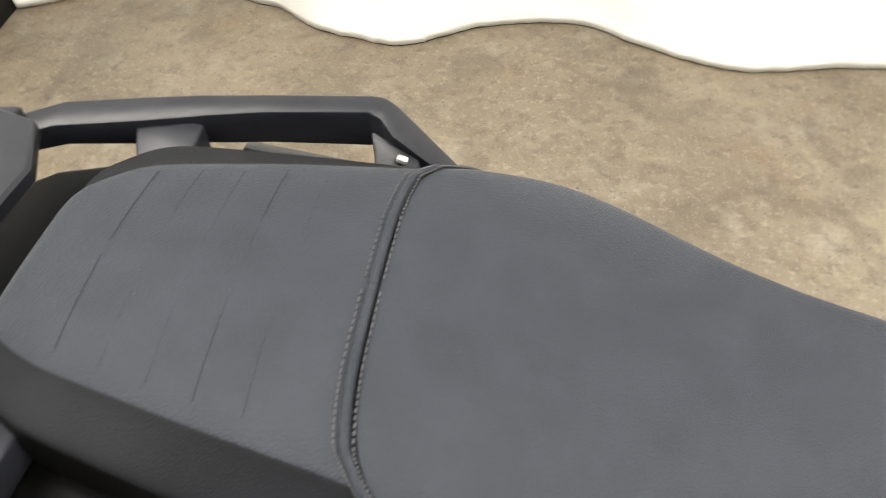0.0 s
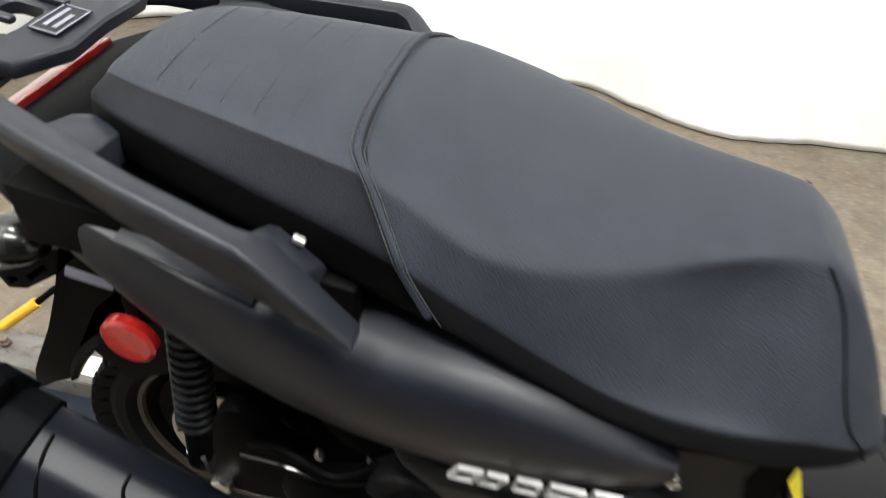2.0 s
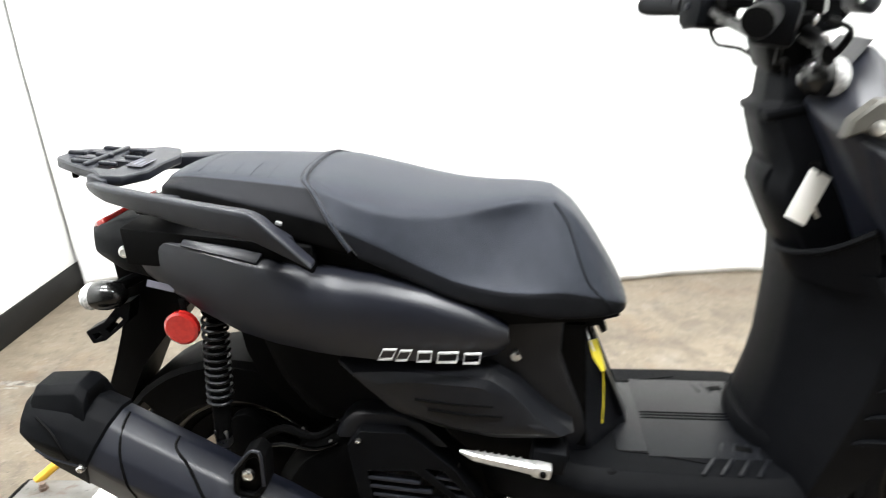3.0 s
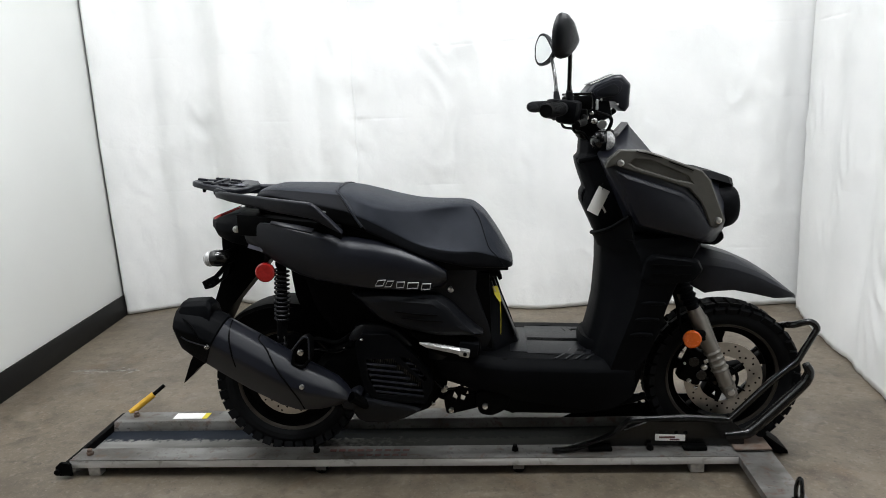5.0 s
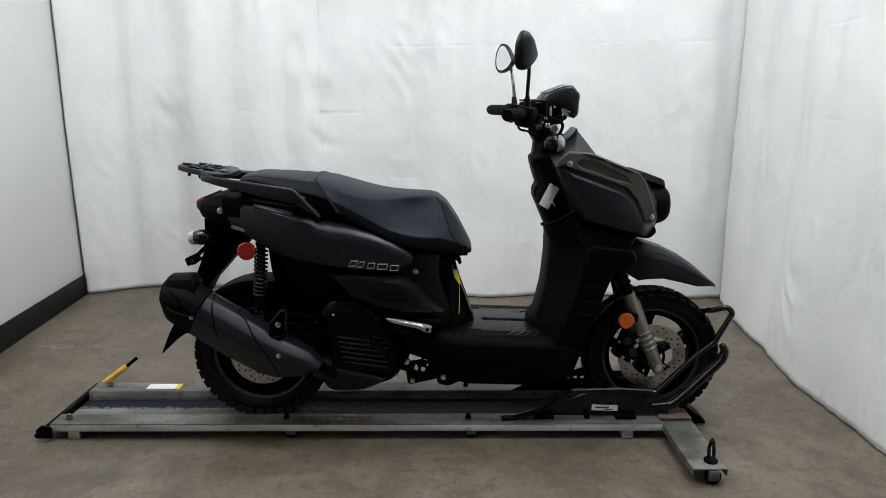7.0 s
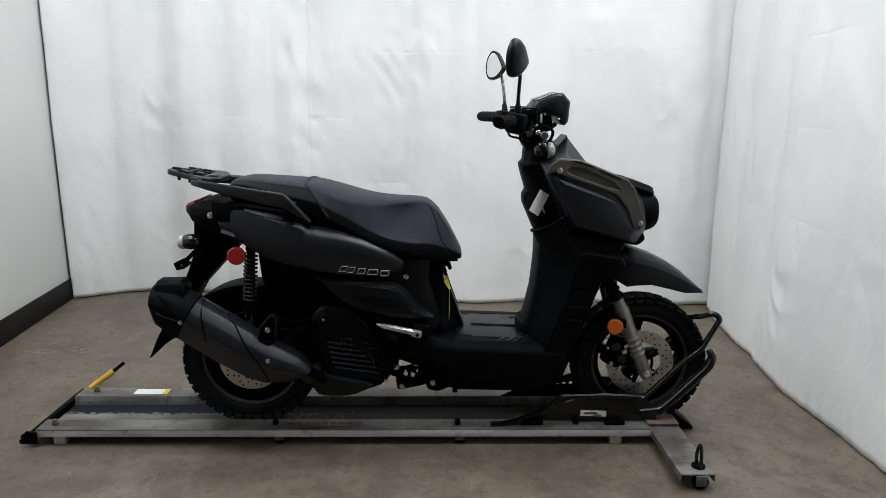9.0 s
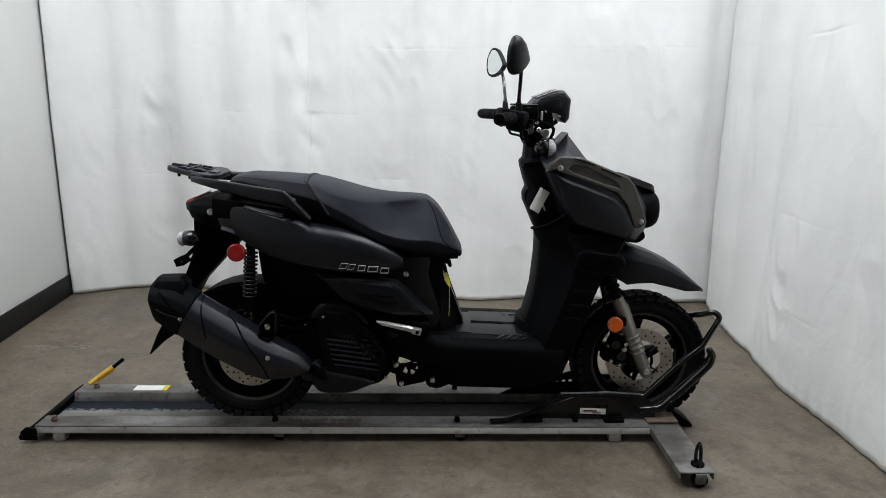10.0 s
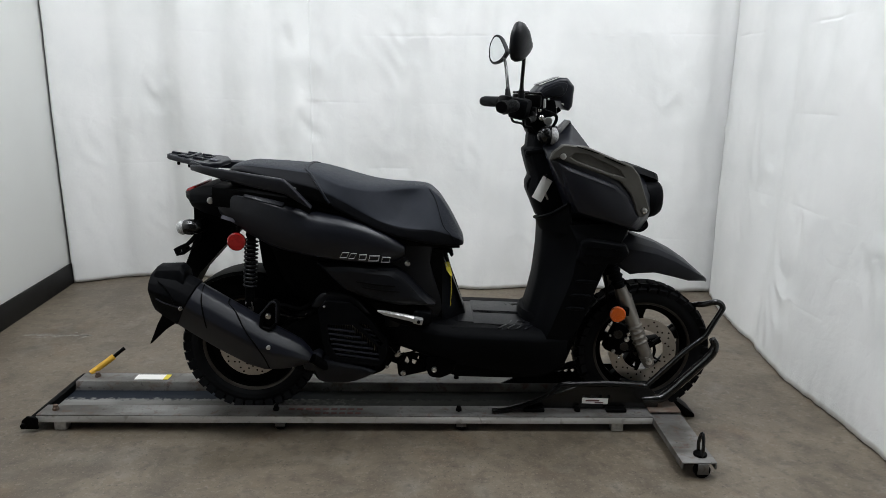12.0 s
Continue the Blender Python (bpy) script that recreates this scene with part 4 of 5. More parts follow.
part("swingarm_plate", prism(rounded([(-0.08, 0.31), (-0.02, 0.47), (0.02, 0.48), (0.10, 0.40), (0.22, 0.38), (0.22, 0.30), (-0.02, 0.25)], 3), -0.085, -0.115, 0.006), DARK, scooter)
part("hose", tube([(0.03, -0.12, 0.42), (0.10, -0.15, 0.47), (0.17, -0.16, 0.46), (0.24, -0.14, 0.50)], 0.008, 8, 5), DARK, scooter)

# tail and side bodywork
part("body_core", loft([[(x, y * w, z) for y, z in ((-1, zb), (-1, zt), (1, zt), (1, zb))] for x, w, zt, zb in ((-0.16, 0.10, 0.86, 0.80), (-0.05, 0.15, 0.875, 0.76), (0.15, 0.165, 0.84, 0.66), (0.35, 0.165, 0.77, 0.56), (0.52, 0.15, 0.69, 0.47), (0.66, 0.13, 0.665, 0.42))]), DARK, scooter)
tail_rings = []
for x, w, zt, zb in ((-0.225, 0.085, 0.856, 0.832), (-0.195, 0.135, 0.874, 0.808), (-0.15, 0.160, 0.888, 0.790), (-0.10, 0.172, 0.893, 0.780), (-0.055, 0.178, 0.890, 0.776)):
    m = (zt + zb) / 2
    tail_rings.append([(x, -w * 0.78, zt - 0.006), (x, -w * 0.95, m + 0.018), (x, -w, m - 0.01), (x, -w * 0.85, zb), (x, w * 0.85, zb), (x, w, m - 0.01), (x, w * 0.95, m + 0.018), (x, w * 0.78, zt - 0.006)])
tail = part("tail_cover", bevel(loft(tail_rings), 0.006, 2, 30), PLASTIC, scooter, "satin black tail cover")
lamp_rings = [[(x, y, zt) for y in np.linspace(-w, w, 9)] + [(x, y, zb) for y in np.linspace(w, -w, 9)] for x, w, zt, zb in ((-0.231, 0.068, 0.858, 0.842), (-0.222, 0.082, 0.865, 0.842), (-0.204, 0.096, 0.873, 0.845), (-0.188, 0.100, 0.879, 0.850))]
part("tail_light", bevel(loft(lamp_rings), 0.004, 2, 40), REDLENS, tail, "red tail light lens")
for s in (-1, 1):
    bolt((-0.113, s * 0.176, 0.840), tail, 0.011, s)

for s in (-1, 1):
    xs = (-0.088, -0.083, -0.05, 0.01, 0.08, 0.14, 0.19, 0.215, 0.25, 0.32, 0.40, 0.47, 0.510, 0.530)
    tops = (0.868, 0.874, 0.874, 0.867, 0.851, 0.835, 0.823, 0.817, 0.814, 0.803, 0.776, 0.738, 0.711, 0.692)
    lows = (0.792, 0.789, 0.768, 0.730, 0.694, 0.676, 0.666, 0.661, 0.655, 0.645, 0.637, 0.633, 0.637, 0.652)
    depth = (0.166, 0.172, 0.182, 0.197, 0.209, 0.217, 0.222, 0.224, 0.225, 0.223, 0.213, 0.199, 0.186, 0.176)
    rows = []
    for f, d, wide in ((0.0, -0.045, -0.070), (0.045, -0.002, -0.052), (0.065, 0.009, -0.040), (0.085, 0.0125, -0.028), (0.15, 0.0145, -0.002), (0.24, 0.0155, 0.009), (0.42, 0.0160, 0.015), (0.62, 0.0145, 0.015), (0.86, 0.004, 0.004), (0.96, -0.004, -0.004), (1.0, -0.016, -0.016)):
        rows.append([(x, s * (w + d + (wide - d) * float(np.interp(x, (0.18, 0.215, 0.36, 0.52), (0, 1, 0.8, 0.1)))), zt - (0.012 if s > 0 else 0) + (zb - zt) * f) for x, zt, zb, w in zip(xs, tops, lows, depth)])
    cover = part("side_cover", sheet(rows, 0.02, s), SATIN, scooter, "satin black side cover", 32)
    part("cover_ledge", box((0.134, 0.024, 0.005), (0.072, s * 0.207, 0.8485), (-s * 24, 13.5, s * 5), soft=0.002), GREY, cover)
    part("cover_sticker", box((0.046, 0.0012, 0.012), (-0.052, s * 0.1945, 0.783), (s * 3, 20, -s * 9), soft=0), BLUEINK, cover, "small grey-blue sticker")
    # plain silver badge of outlined blocks
    for k, (w, lean) in enumerate(((0.034, 0.010), (0.030, 0.010), (0.028, 0.004), (0.038, 0.004), (0.032, 0.004))):
        x = 0.318 + (0, 0.028, 0.062, 0.094, 0.136)[k]
        z0, h, y = 0.672 - 0.045 * (x - 0.318) / 0.17 * 0.55, 0.019, s * (0.2405 - 0.19 * max(0, x - 0.32) ** 1.15)
        o = [(x, z0 - h / 2), (x + w - lean, z0 - h / 2), (x + w, z0 + h / 2), (x + lean, z0 + h / 2)]
        c = np.mean(o, 0)
        i = [(c[0] + (px - c[0]) * 0.86, c[1] + (pz - c[1]) * 0.78) for px, pz in o]
        part("badge_block", plate(o, [i], y, y - s * 0.006, 0), SILVER, cover)
    low = part("lower_cover", cushion(rounded([(0.228, 0.634), (0.32, 0.636), (0.50, 0.618), (0.545, 0.585), (0.605, 0.515), (0.640, 0.484), (0.51, 0.484), (0.40, 0.510), (0.31, 0.548)], 3, 0.15), s * 0.12, s * 0.190, 0.030, 0.14), PANEL, scooter, "textured black lower side cover")
    for z, xa, xb in ((0.565, 0.37, 0.50), (0.545, 0.39, 0.515)):
        part("groove", tube([(xa, s * 0.221, z + 0.012), ((xa + xb) / 2, s * 0.222, z + 0.002), (xb, s * 0.220, z - 0.004)], 0.0022, 6, 3), DARK, low)
    bolt((0.540, s * 0.162, 0.626), scooter, 0.010, s)
    # passenger peg
    peg = part("passenger_peg", loft([[(x, s * y + a, z + b) for a, b in ((-0.010 * q, -0.006 * q), (-0.010 * q, 0.005 * q), (-0.004 * q, 0.009 * q), (0.005 * q, 0.009 * q), (0.010 * q, 0.003 * q), (0.010 * q, -0.007 * q))] for x, y, z, q in ((0.440, 0.220, 0.474, 0.3), (0.462, 0.226, 0.469, 0.8), (0.55, 0.230, 0.452, 1.1), (0.565, 0.230, 0.448, 1.2))]), ALLOY, scooter, "folded cast alloy passenger footpeg")
    for k in range(7):
        part("tooth", box((0.004, 0.016, 0.003), (0.470 + 0.012 * k, s * 0.2285, 0.4755 - 0.0022 * k), (0, 12, 0), soft=0.001), ALLOY, peg)
    part("clevis", box((0.032, 0.026, 0.022), (0.578, s * 0.228, 0.443), (0, 14, 0), soft=0.004), ALLOY, peg)
    part("hinge_pin", rod((0.580, s * 0.238, 0.443), (0.580, s * 0.246, 0.443), 0.006, 12), DARK, peg)
    part("peg_mount", box((0.06, 0.06, 0.045), (0.590, s * 0.19, 0.448), (0, 10, 0), soft=0.006), PLASTIC, peg)
    # Solid black block standing for the shade of the hollow round the peg.
    part("peg_recess_shade", prism(rounded([(0.40, 0.50), (0.47, 0.49), (0.62, 0.465), (0.63, 0.42), (0.56, 0.40), (0.47, 0.43)], 2), s * 0.10, s * 0.185, 0.004), DARK, scooter)

# panel under the seat's front: a nose that narrows forward
rings = []
for z, xn, wn, xm, wm in ((0.395, 0.752, 0.034, 0.672, 0.118), (0.430, 0.744, 0.040, 0.668, 0.126), (0.50, 0.716, 0.050, 0.650, 0.136), (0.56, 0.694, 0.058, 0.630, 0.142), (0.62, 0.672, 0.064, 0.614, 0.142), (0.665, 0.690, 0.066, 0.620, 0.140), (0.695, 0.692, 0.062, 0.620, 0.142)):
    half = [(xn, 0), (xn - 0.004, wn * 0.8), (xn - 0.020, wn), (xm, wm), (xm - 0.05, wm + 0.014), (0.50, 0.164), (0.46, 0.155)]
    rings.append([(x, -y, z) for x, y in half] + [(x, y, z) for x, y in half[::-1][:-1]])
front = part("front_column", bevel(loft(rings), 0.004, 2, 32), PANEL, scooter, "black plastic panel under the seat", 40)
for s in (-1, 1):
    part("nose_rib", tube([(0.668, s * 0.062, 0.640), (0.690, s * 0.057, 0.560), (0.712, s * 0.050, 0.50), (0.735, s * 0.042, 0.43)], 0.0045, 8, 4), PLASTIC, front)

# seat
SEAT = ((-0.078, 0.930, 0.046, 0.925, 0.070, 0.916, 0.076, 0.905), (-0.060, 0.949, 0.067, 0.943, 0.098, 0.932, 0.108, 0.905), (-0.012, 0.959, 0.093, 0.950, 0.130, 0.937, 0.140, 0.902),
        (0.100, 0.953, 0.116, 0.942, 0.154, 0.914, 0.166, 0.877), (0.205, 0.945, 0.134, 0.931, 0.170, 0.892, 0.182, 0.851), (0.240, 0.940, 0.145, 0.927, 0.179, 0.884, 0.187, 0.840),
        (0.300, 0.925, 0.166, 0.902, 0.186, 0.858, 0.190, 0.822), (0.340, 0.913, 0.168, 0.890, 0.187, 0.838, 0.190, 0.802), (0.385, 0.900, 0.155, 0.881, 0.186, 0.811, 0.190, 0.778),
        (0.440, 0.891, 0.130, 0.873, 0.184, 0.782, 0.188, 0.748), (0.500, 0.886, 0.100, 0.872, 0.180, 0.760, 0.183, 0.726), (0.550, 0.885, 0.080, 0.875, 0.174, 0.752, 0.176, 0.713),
        (0.590, 0.883, 0.068, 0.874, 0.168, 0.748, 0.170, 0.702), (0.615, 0.877, 0.064, 0.869, 0.162, 0.747, 0.163, 0.697), (0.650, 0.847, 0.066, 0.839, 0.152, 0.737, 0.152, 0.692),
        (0.690, 0.784, 0.070, 0.776, 0.134, 0.720, 0.133, 0.686), (0.722, 0.720, 0.066, 0.716, 0.106, 0.700, 0.104, 0.681), (0.736, 0.692, 0.048, 0.690, 0.068, 0.685, 0.066, 0.678))


def seat_row(x):
    cols = list(zip(*SEAT))
    return [float(np.interp(x, cols[0], c)) for c in cols[1:]]


def seat_half(x):
    zt, wt, zc, wm, zm, wb, zb = seat_row(x)
    return [(0, zt), (wt * 0.5, zt - 0.001), (wt * 0.86, zt * 0.4 + zc * 0.6 + 0.002), (wt, zc), (wt * 0.8 + wm * 0.2, zc * 0.8 + zm * 0.2), (wm * 0.97 + wt * 0.03, zm + 0.006), (wm, zm), (wb, zb), (wb - 0.012, zb - 0.008)]


def seam_x(k, off=0.0):
    """The sweep of the cross seam from the ridge down to the skirt."""
    if k < 0.43:
        return off + 0.194 + 0.022 * (k / 0.43) ** 3
    return off + 0.216 + 0.078 * float(np.interp(k * 7, (3, 4, 5, 6, 7), (0, 0.12, 0.50, 0.54, 1.0)))


def seat_shell(xs, name, mat, label, parent, firm, flank):
    """A cushion whose sections bend with the cross seam near it."""
    rings = []
    for x in xs:
        half = []
        for i in range(9):
            k = min(i / 7, 1)
            xi = x + (seam_x(k) - 0.205) * math.exp(-((x - 0.205) / 0.085) ** 2)
            a, b = seat_half(xi)[i]
            if i in (4, 5):
                a -= 0.024 * math.exp(-((xi - 0.53) / 0.055) ** 2)
            half.append((xi, a, b))
        rings.append([(q, -a, b) for q, a, b in half[::-1]] + [(q, a, b) for q, a, b in half[1:]])
    bm = loft(rings)
    bm.verts.ensure_lookup_table()
    layer = bm.edges.layers.float.new("crease_edge")
    for e in bm.edges:
        a, b = (v.index for v in e.verts)
        if a % 17 == b % 17 and abs(a % 17 - 8) in (3, 6):
            e[layer] = firm if abs(a % 17 - 8) == 3 else 0.7
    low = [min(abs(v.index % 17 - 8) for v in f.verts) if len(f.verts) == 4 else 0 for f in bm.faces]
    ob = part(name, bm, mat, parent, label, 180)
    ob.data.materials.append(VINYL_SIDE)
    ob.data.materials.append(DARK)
    # Passenger skirt near-black, rider skirt in side vinyl: shade put into the colour.
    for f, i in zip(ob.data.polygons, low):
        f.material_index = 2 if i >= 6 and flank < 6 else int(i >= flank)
    return subdivided(ob, 2)


seat = tagged(new("seat"), "long stepped black vinyl seat with grey stitching")
seat.parent = scooter
seat.location.y = -0.013
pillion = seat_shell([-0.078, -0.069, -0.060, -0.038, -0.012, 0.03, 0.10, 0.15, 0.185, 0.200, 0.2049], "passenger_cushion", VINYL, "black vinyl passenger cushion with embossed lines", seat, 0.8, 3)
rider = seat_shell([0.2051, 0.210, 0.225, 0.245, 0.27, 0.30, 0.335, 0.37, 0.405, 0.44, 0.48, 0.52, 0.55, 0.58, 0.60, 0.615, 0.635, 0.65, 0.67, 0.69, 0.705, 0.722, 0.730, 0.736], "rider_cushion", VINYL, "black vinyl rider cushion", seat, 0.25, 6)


def seat_point(x, k, s, up=0.001):
    """A point on the seat's section: k runs from the ridge (0) to the skirt (1)."""
    h = seat_half(x)[:8]
    y = np.interp(k * 7, range(8), [a for a, _ in h])
    z = np.interp(k * 7, range(8), [b for _, b in h])
    return (x, s * (y + up * 0.7), z + up)


for s in (-1, 1):
    for off in (-0.0065, 0.0065):
        for k in np.arange(0.01, 0.97, 0.0135):
            a, b = (seat_point(seam_x(q, off), q, s, 0.0016) for q in (k, k + 0.0085))
            part("stitch", tube([a, b], 0.0007, 5, 0), THREAD, rider)
    part("seam_welt", tube([seat_point(seam_x(k), k, s, 0.0002) for k in np.linspace(0, 0.96, 24)], 0.0036, 8, 2), VINYL, rider)
    part("front_seam", tube([seat_point(x, k, s, 0.0012) for x, k in ((0.612, 0.43), (0.635, 0.55), (0.66, 0.68), (0.685, 0.82), (0.705, 0.98))], 0.0012, 6, 3), VINYL_SIDE, rider)
    for k0 in range(5):
        x = 0.0 + 0.033 * k0
        part("emboss", tube([seat_point(x + 0.012 * q, q, s, -0.00030) for q in np.linspace(0.02 + 0.01 * k0, 0.30, 6)], 0.00034, 6, 2), VINYL, pillion)
part("seat_base", loft([[(x, y * (seat_row(x)[5] - 0.016), seat_row(x)[6] + z) for y, z in ((-1, 0.004), (-0.97, -0.036 if x < 0.55 else -0.014), (0.97, -0.036 if x < 0.55 else -0.014), (1, 0.004))] for x in (-0.06, 0.0, 0.1, 0.2, 0.3, 0.4, 0.5, 0.6, 0.68, 0.72)]), DARK, seat)

# grab rails and rack
RAIL = ((-0.190, 0.110, 0.948, 0.080, 0.944, 0.018), (-0.160, 0.141, 0.952, 0.108, 0.947, 0.024), (-0.130, 0.163, 0.951, 0.130, 0.946, 0.028), (-0.060, 0.187, 0.944, 0.155, 0.938, 0.034), (-0.030, 0.196, 0.941, 0.166, 0.935, 0.036),
        (-0.016, 0.200, 0.940, 0.171, 0.934, 0.038), (-0.002, 0.204, 0.938, 0.176, 0.933, 0.040), (0.040, 0.216, 0.933, 0.190, 0.929, 0.043), (0.136, 0.240, 0.922, 0.214, 0.919, 0.048), (0.148, 0.242, 0.919, 0.211, 0.914, 0.047), (0.160, 0.242, 0.909, 0.202, 0.902, 0.044), (0.232, 0.234, 0.829, 0.206, 0.829, 0.007))
for s, drop, out in ((-1, -0.004, 0.015), (1, 0.010, 0.0)):
    rail = part("grab_rail", bevel(loft([[(x, s * (yo - 0.004), zo), (x, s * yo, zo - 0.007), (x, s * (yo - 0.005), zo - h), (x, s * (yi + 0.006), zi - h), (x, s * yi, zi)] for x, yo, zo, yi, zi, h in ((a, b + out, c - drop, d + out, e - drop, f) for a, b, c, d, e, f in RAIL)]), 0.003, 2, 18), GREY, scooter, "charcoal plastic passenger grab rail", 40)
    # a broad web beside the passenger and a narrow one at the rail's front
    for stations in (((0.172 + out, 0.928, -0.074, -0.010), (0.136, 0.920, -0.062, -0.012), (0.118, 0.910, -0.056, -0.014), (0.090, 0.894, -0.054, -0.014)), ((0.206 + out, 0.900, 0.138, 0.184), (0.190, 0.886, 0.144, 0.190), (0.160, 0.858, 0.148, 0.196))):
        part("web", bevel(loft([[(xa, s * y, z + 0.006 - drop), (xb, s * y, z + 0.006 - drop - (xb - xa) * (0.14 if xa < 0 else 0.75)), (xb, s * y, z - 0.024 - drop - (xb - xa) * (0.14 if xa < 0 else 0.75)), (xa, s * y, z - 0.024 - drop)] for y, z, xa, xb in stations]), 0.003, 2, 30), GREY, rail, "", 50)
    # Black slab added in the gap below the rail, in place of its shade.
    part("rail_gap_filler", prism([(-0.10, 0.884 - 1.6 * drop), (0.22, 0.840 - 1.6 * drop), (0.22, 0.79), (-0.10, 0.825)], s * 0.08, s * (0.200 if s < 0 else 0.150), 0.004), DARK, rail)
    for x, y, z in ((0.170, 0.192, 0.888), (-0.036, 0.118, 0.920)):
        part("rail_clip", box((0.011, 0.007, 0.006), (x, s * y, z - drop - 0.006), (0, 20, 0), soft=0.0015), ALLOY, rail, "pale steel clip")


def rack_slot(xa, xb, ya, yb):
    return rounded([(xa, ya), (xa, yb), (xb, yb), (xb, ya)], 2, 0.2)


rack = part("luggage_rack", plate([(-0.302, -0.030), (-0.292, -0.044), (-0.238, -0.076), (-0.190, -0.098), (-0.166, -0.122), (-0.130, -0.116), (-0.106, -0.062), (-0.110, 0.0), (-0.106, 0.062), (-0.130, 0.116), (-0.166, 0.122), (-0.190, 0.098), (-0.238, 0.076), (-0.292, 0.044), (-0.302, 0.030)],
                                  [rack_slot(-0.274, -0.228, 0.010, 0.036), rack_slot(-0.274, -0.228, -0.036, -0.010), rack_slot(-0.205, -0.165, 0.012, 0.075), rack_slot(-0.205, -0.165, -0.075, -0.012)], -0.010, 0.008, 0.004), GREY, scooter, "charcoal plastic luggage rack with slots", 40)
rack.matrix_local = Matrix.Translation((0, 0, 0.930)) @ Matrix.Rotation(radians(8.0), 4, "Y") @ Matrix.Rotation(radians(90), 4, "X")
rack_z = lambda x: 0.930 - math.tan(radians(8.0)) * x
for y, xs in ((-0.054, (-0.236, -0.185)), (0.0, (-0.275, -0.222, -0.165)), (0.054, (-0.236, -0.185))):
    for x in xs:
        part("rack_rib", box((0.034, 0.011, 0.008), (x, y, rack_z(x) + 0.011), (0, 8, 0), soft=0.003), GREY, scooter)
part("rack_rib", box((0.011, 0.15, 0.007), (-0.216, 0, rack_z(-0.216) + 0.011), (0, 8, 0), soft=0.003), GREY, scooter)
label = part("rack_label", box((0.030, 0.058, 0.0012), (-0.136, -0.030, rack_z(-0.136) + 0.0112), (0, 8, 0), soft=0), PANEL, scooter, "small dark label with grey print")
for dx, dy, wx, wy in ((-0.0135, 0, 0.0016, 0.056), (0.0135, 0, 0.0016, 0.056), (0, -0.0272, 0.0270, 0.0016), (0, 0.0272, 0.0270, 0.0016), (-0.005, 0.002, 0.0045, 0.040), (0.005, -0.003, 0.0045, 0.030)):
    part("print_bar", box((wx, wy, 0.0006), (-0.136 + dx, -0.030 + dy, rack_z(-0.136 + dx) + 0.0121), (0, 8, 0), soft=0), BLUEINK, label)
for x, y in ((-0.250, -0.058), (-0.205, -0.082), (-0.250, 0.058), (-0.205, 0.082)):
    part("rack_hook", box((0.010, 0.010, 0.014), (x, y, rack_z(x) - 0.014), soft=0.003), DARK, scooter)
for s in (-1, 1):
    part("rack_foot", bevel(loft([[(x, s * (y - 0.020), z - h), (x, s * (y + 0.018), z - h), (x, s * (y + 0.018), z + h), (x, s * (y - 0.020), z + h)] for x, y, z, h in ((-0.196, 0.092, 0.950, 0.010), (-0.176, 0.104, 0.946, 0.014), (-0.152, 0.116, 0.942, 0.012))]), 0.003, 2, 30), GREY, scooter, "", 45)

# floorboard and skirts
floor_rings = []
for x, z, w, zb in ((0.46, 0.420, 0.150, 0.33), (0.56, 0.425, 0.185, 0.305), (0.64, 0.412, 0.205, 0.282), (0.72, 0.404, 0.213, 0.266), (0.86, 0.399, 0.216, 0.244), (0.98, 0.394, 0.215, 0.226), (1.04, 0.388, 0.200, 0.230), (1.10, 0.380, 0.175, 0.256)):
    half = [(w - 0.034, z), (w - 0.010, z - 0.016), (w, z - 0.030), (w - 0.004, z - 0.085), (w - 0.03, zb)]
    floor_rings.append([(x, -a, b) for a, b in half] + [(x, a, b) for a, b in half[::-1]])
board = part("floorboard", bevel(loft(floor_rings), 0.004, 2, 22), PLASTIC, scooter, "black textured plastic floorboard", 25)
part("floor_mat", box((0.20, 0.27, 0.004), (0.872, 0.0, 0.3975), (0, 2.2, 0), soft=0.0015), PANEL, board)
for y in (-0.052, -0.042, -0.032):
    part("rib", box((0.19, 0.003, 0.003), (0.872, y + 0.04, 0.3996), (0, 2.2, 0), soft=0.001), PLASTIC, board)
for s in (-1, 1):
    for k in range(5):
        part("tread_bar", box((0.004, 0.044, 0.003), (0.905 + 0.022 * k, s * 0.108, 0.3975 - 0.0009 * k), (0, 2, s * 18), soft=0.001), PANEL, board)
    for k in range(4 if s < 0 else 0):
        part("edge_rib", box((0.007, 0.062, 0.003), (0.872 + 0.031 * k, s * 0.158, 0.3995 - 0.0011 * k), (s * 4, 2, s * 32), soft=0.0012), PANEL, board)
    part("lid_seam", tube([(0.690, s * 0.058, 0.4055), (0.700, s * 0.100, 0.4045), (0.728, s * 0.122, 0.4030), (0.771, s * 0.127, 0.4018), (0.869, s * 0.150, 0.3988)], 0.0016, 6, 3), DARK, board)
    part("toe_pocket", box((0.030, 0.016, 0.002), (0.945, s * 0.105, 0.3965), (0, 2, s * 15), soft=0.0008), DARK, board)
    part("drain_plug", lathe([(0.0, 0.001), (0.014, 0.001), (0.017, 0.004), (0.020, 0.001), (0.020, -0.003)], (0.70, s * 0.165, 0.4005), "z", 20), DARK, board)
part("battery_lid", box((0.060, 0.24, 0.003), (0.748, 0.0, 0.4022), (0, 2.2, 0), soft=0.001), PANEL, board)
part("lid_gap", box((0.002, 0.25, 0.0032), (0.780, 0.0, 0.4008), (0, 2.2, 0), soft=0), DARK, board)
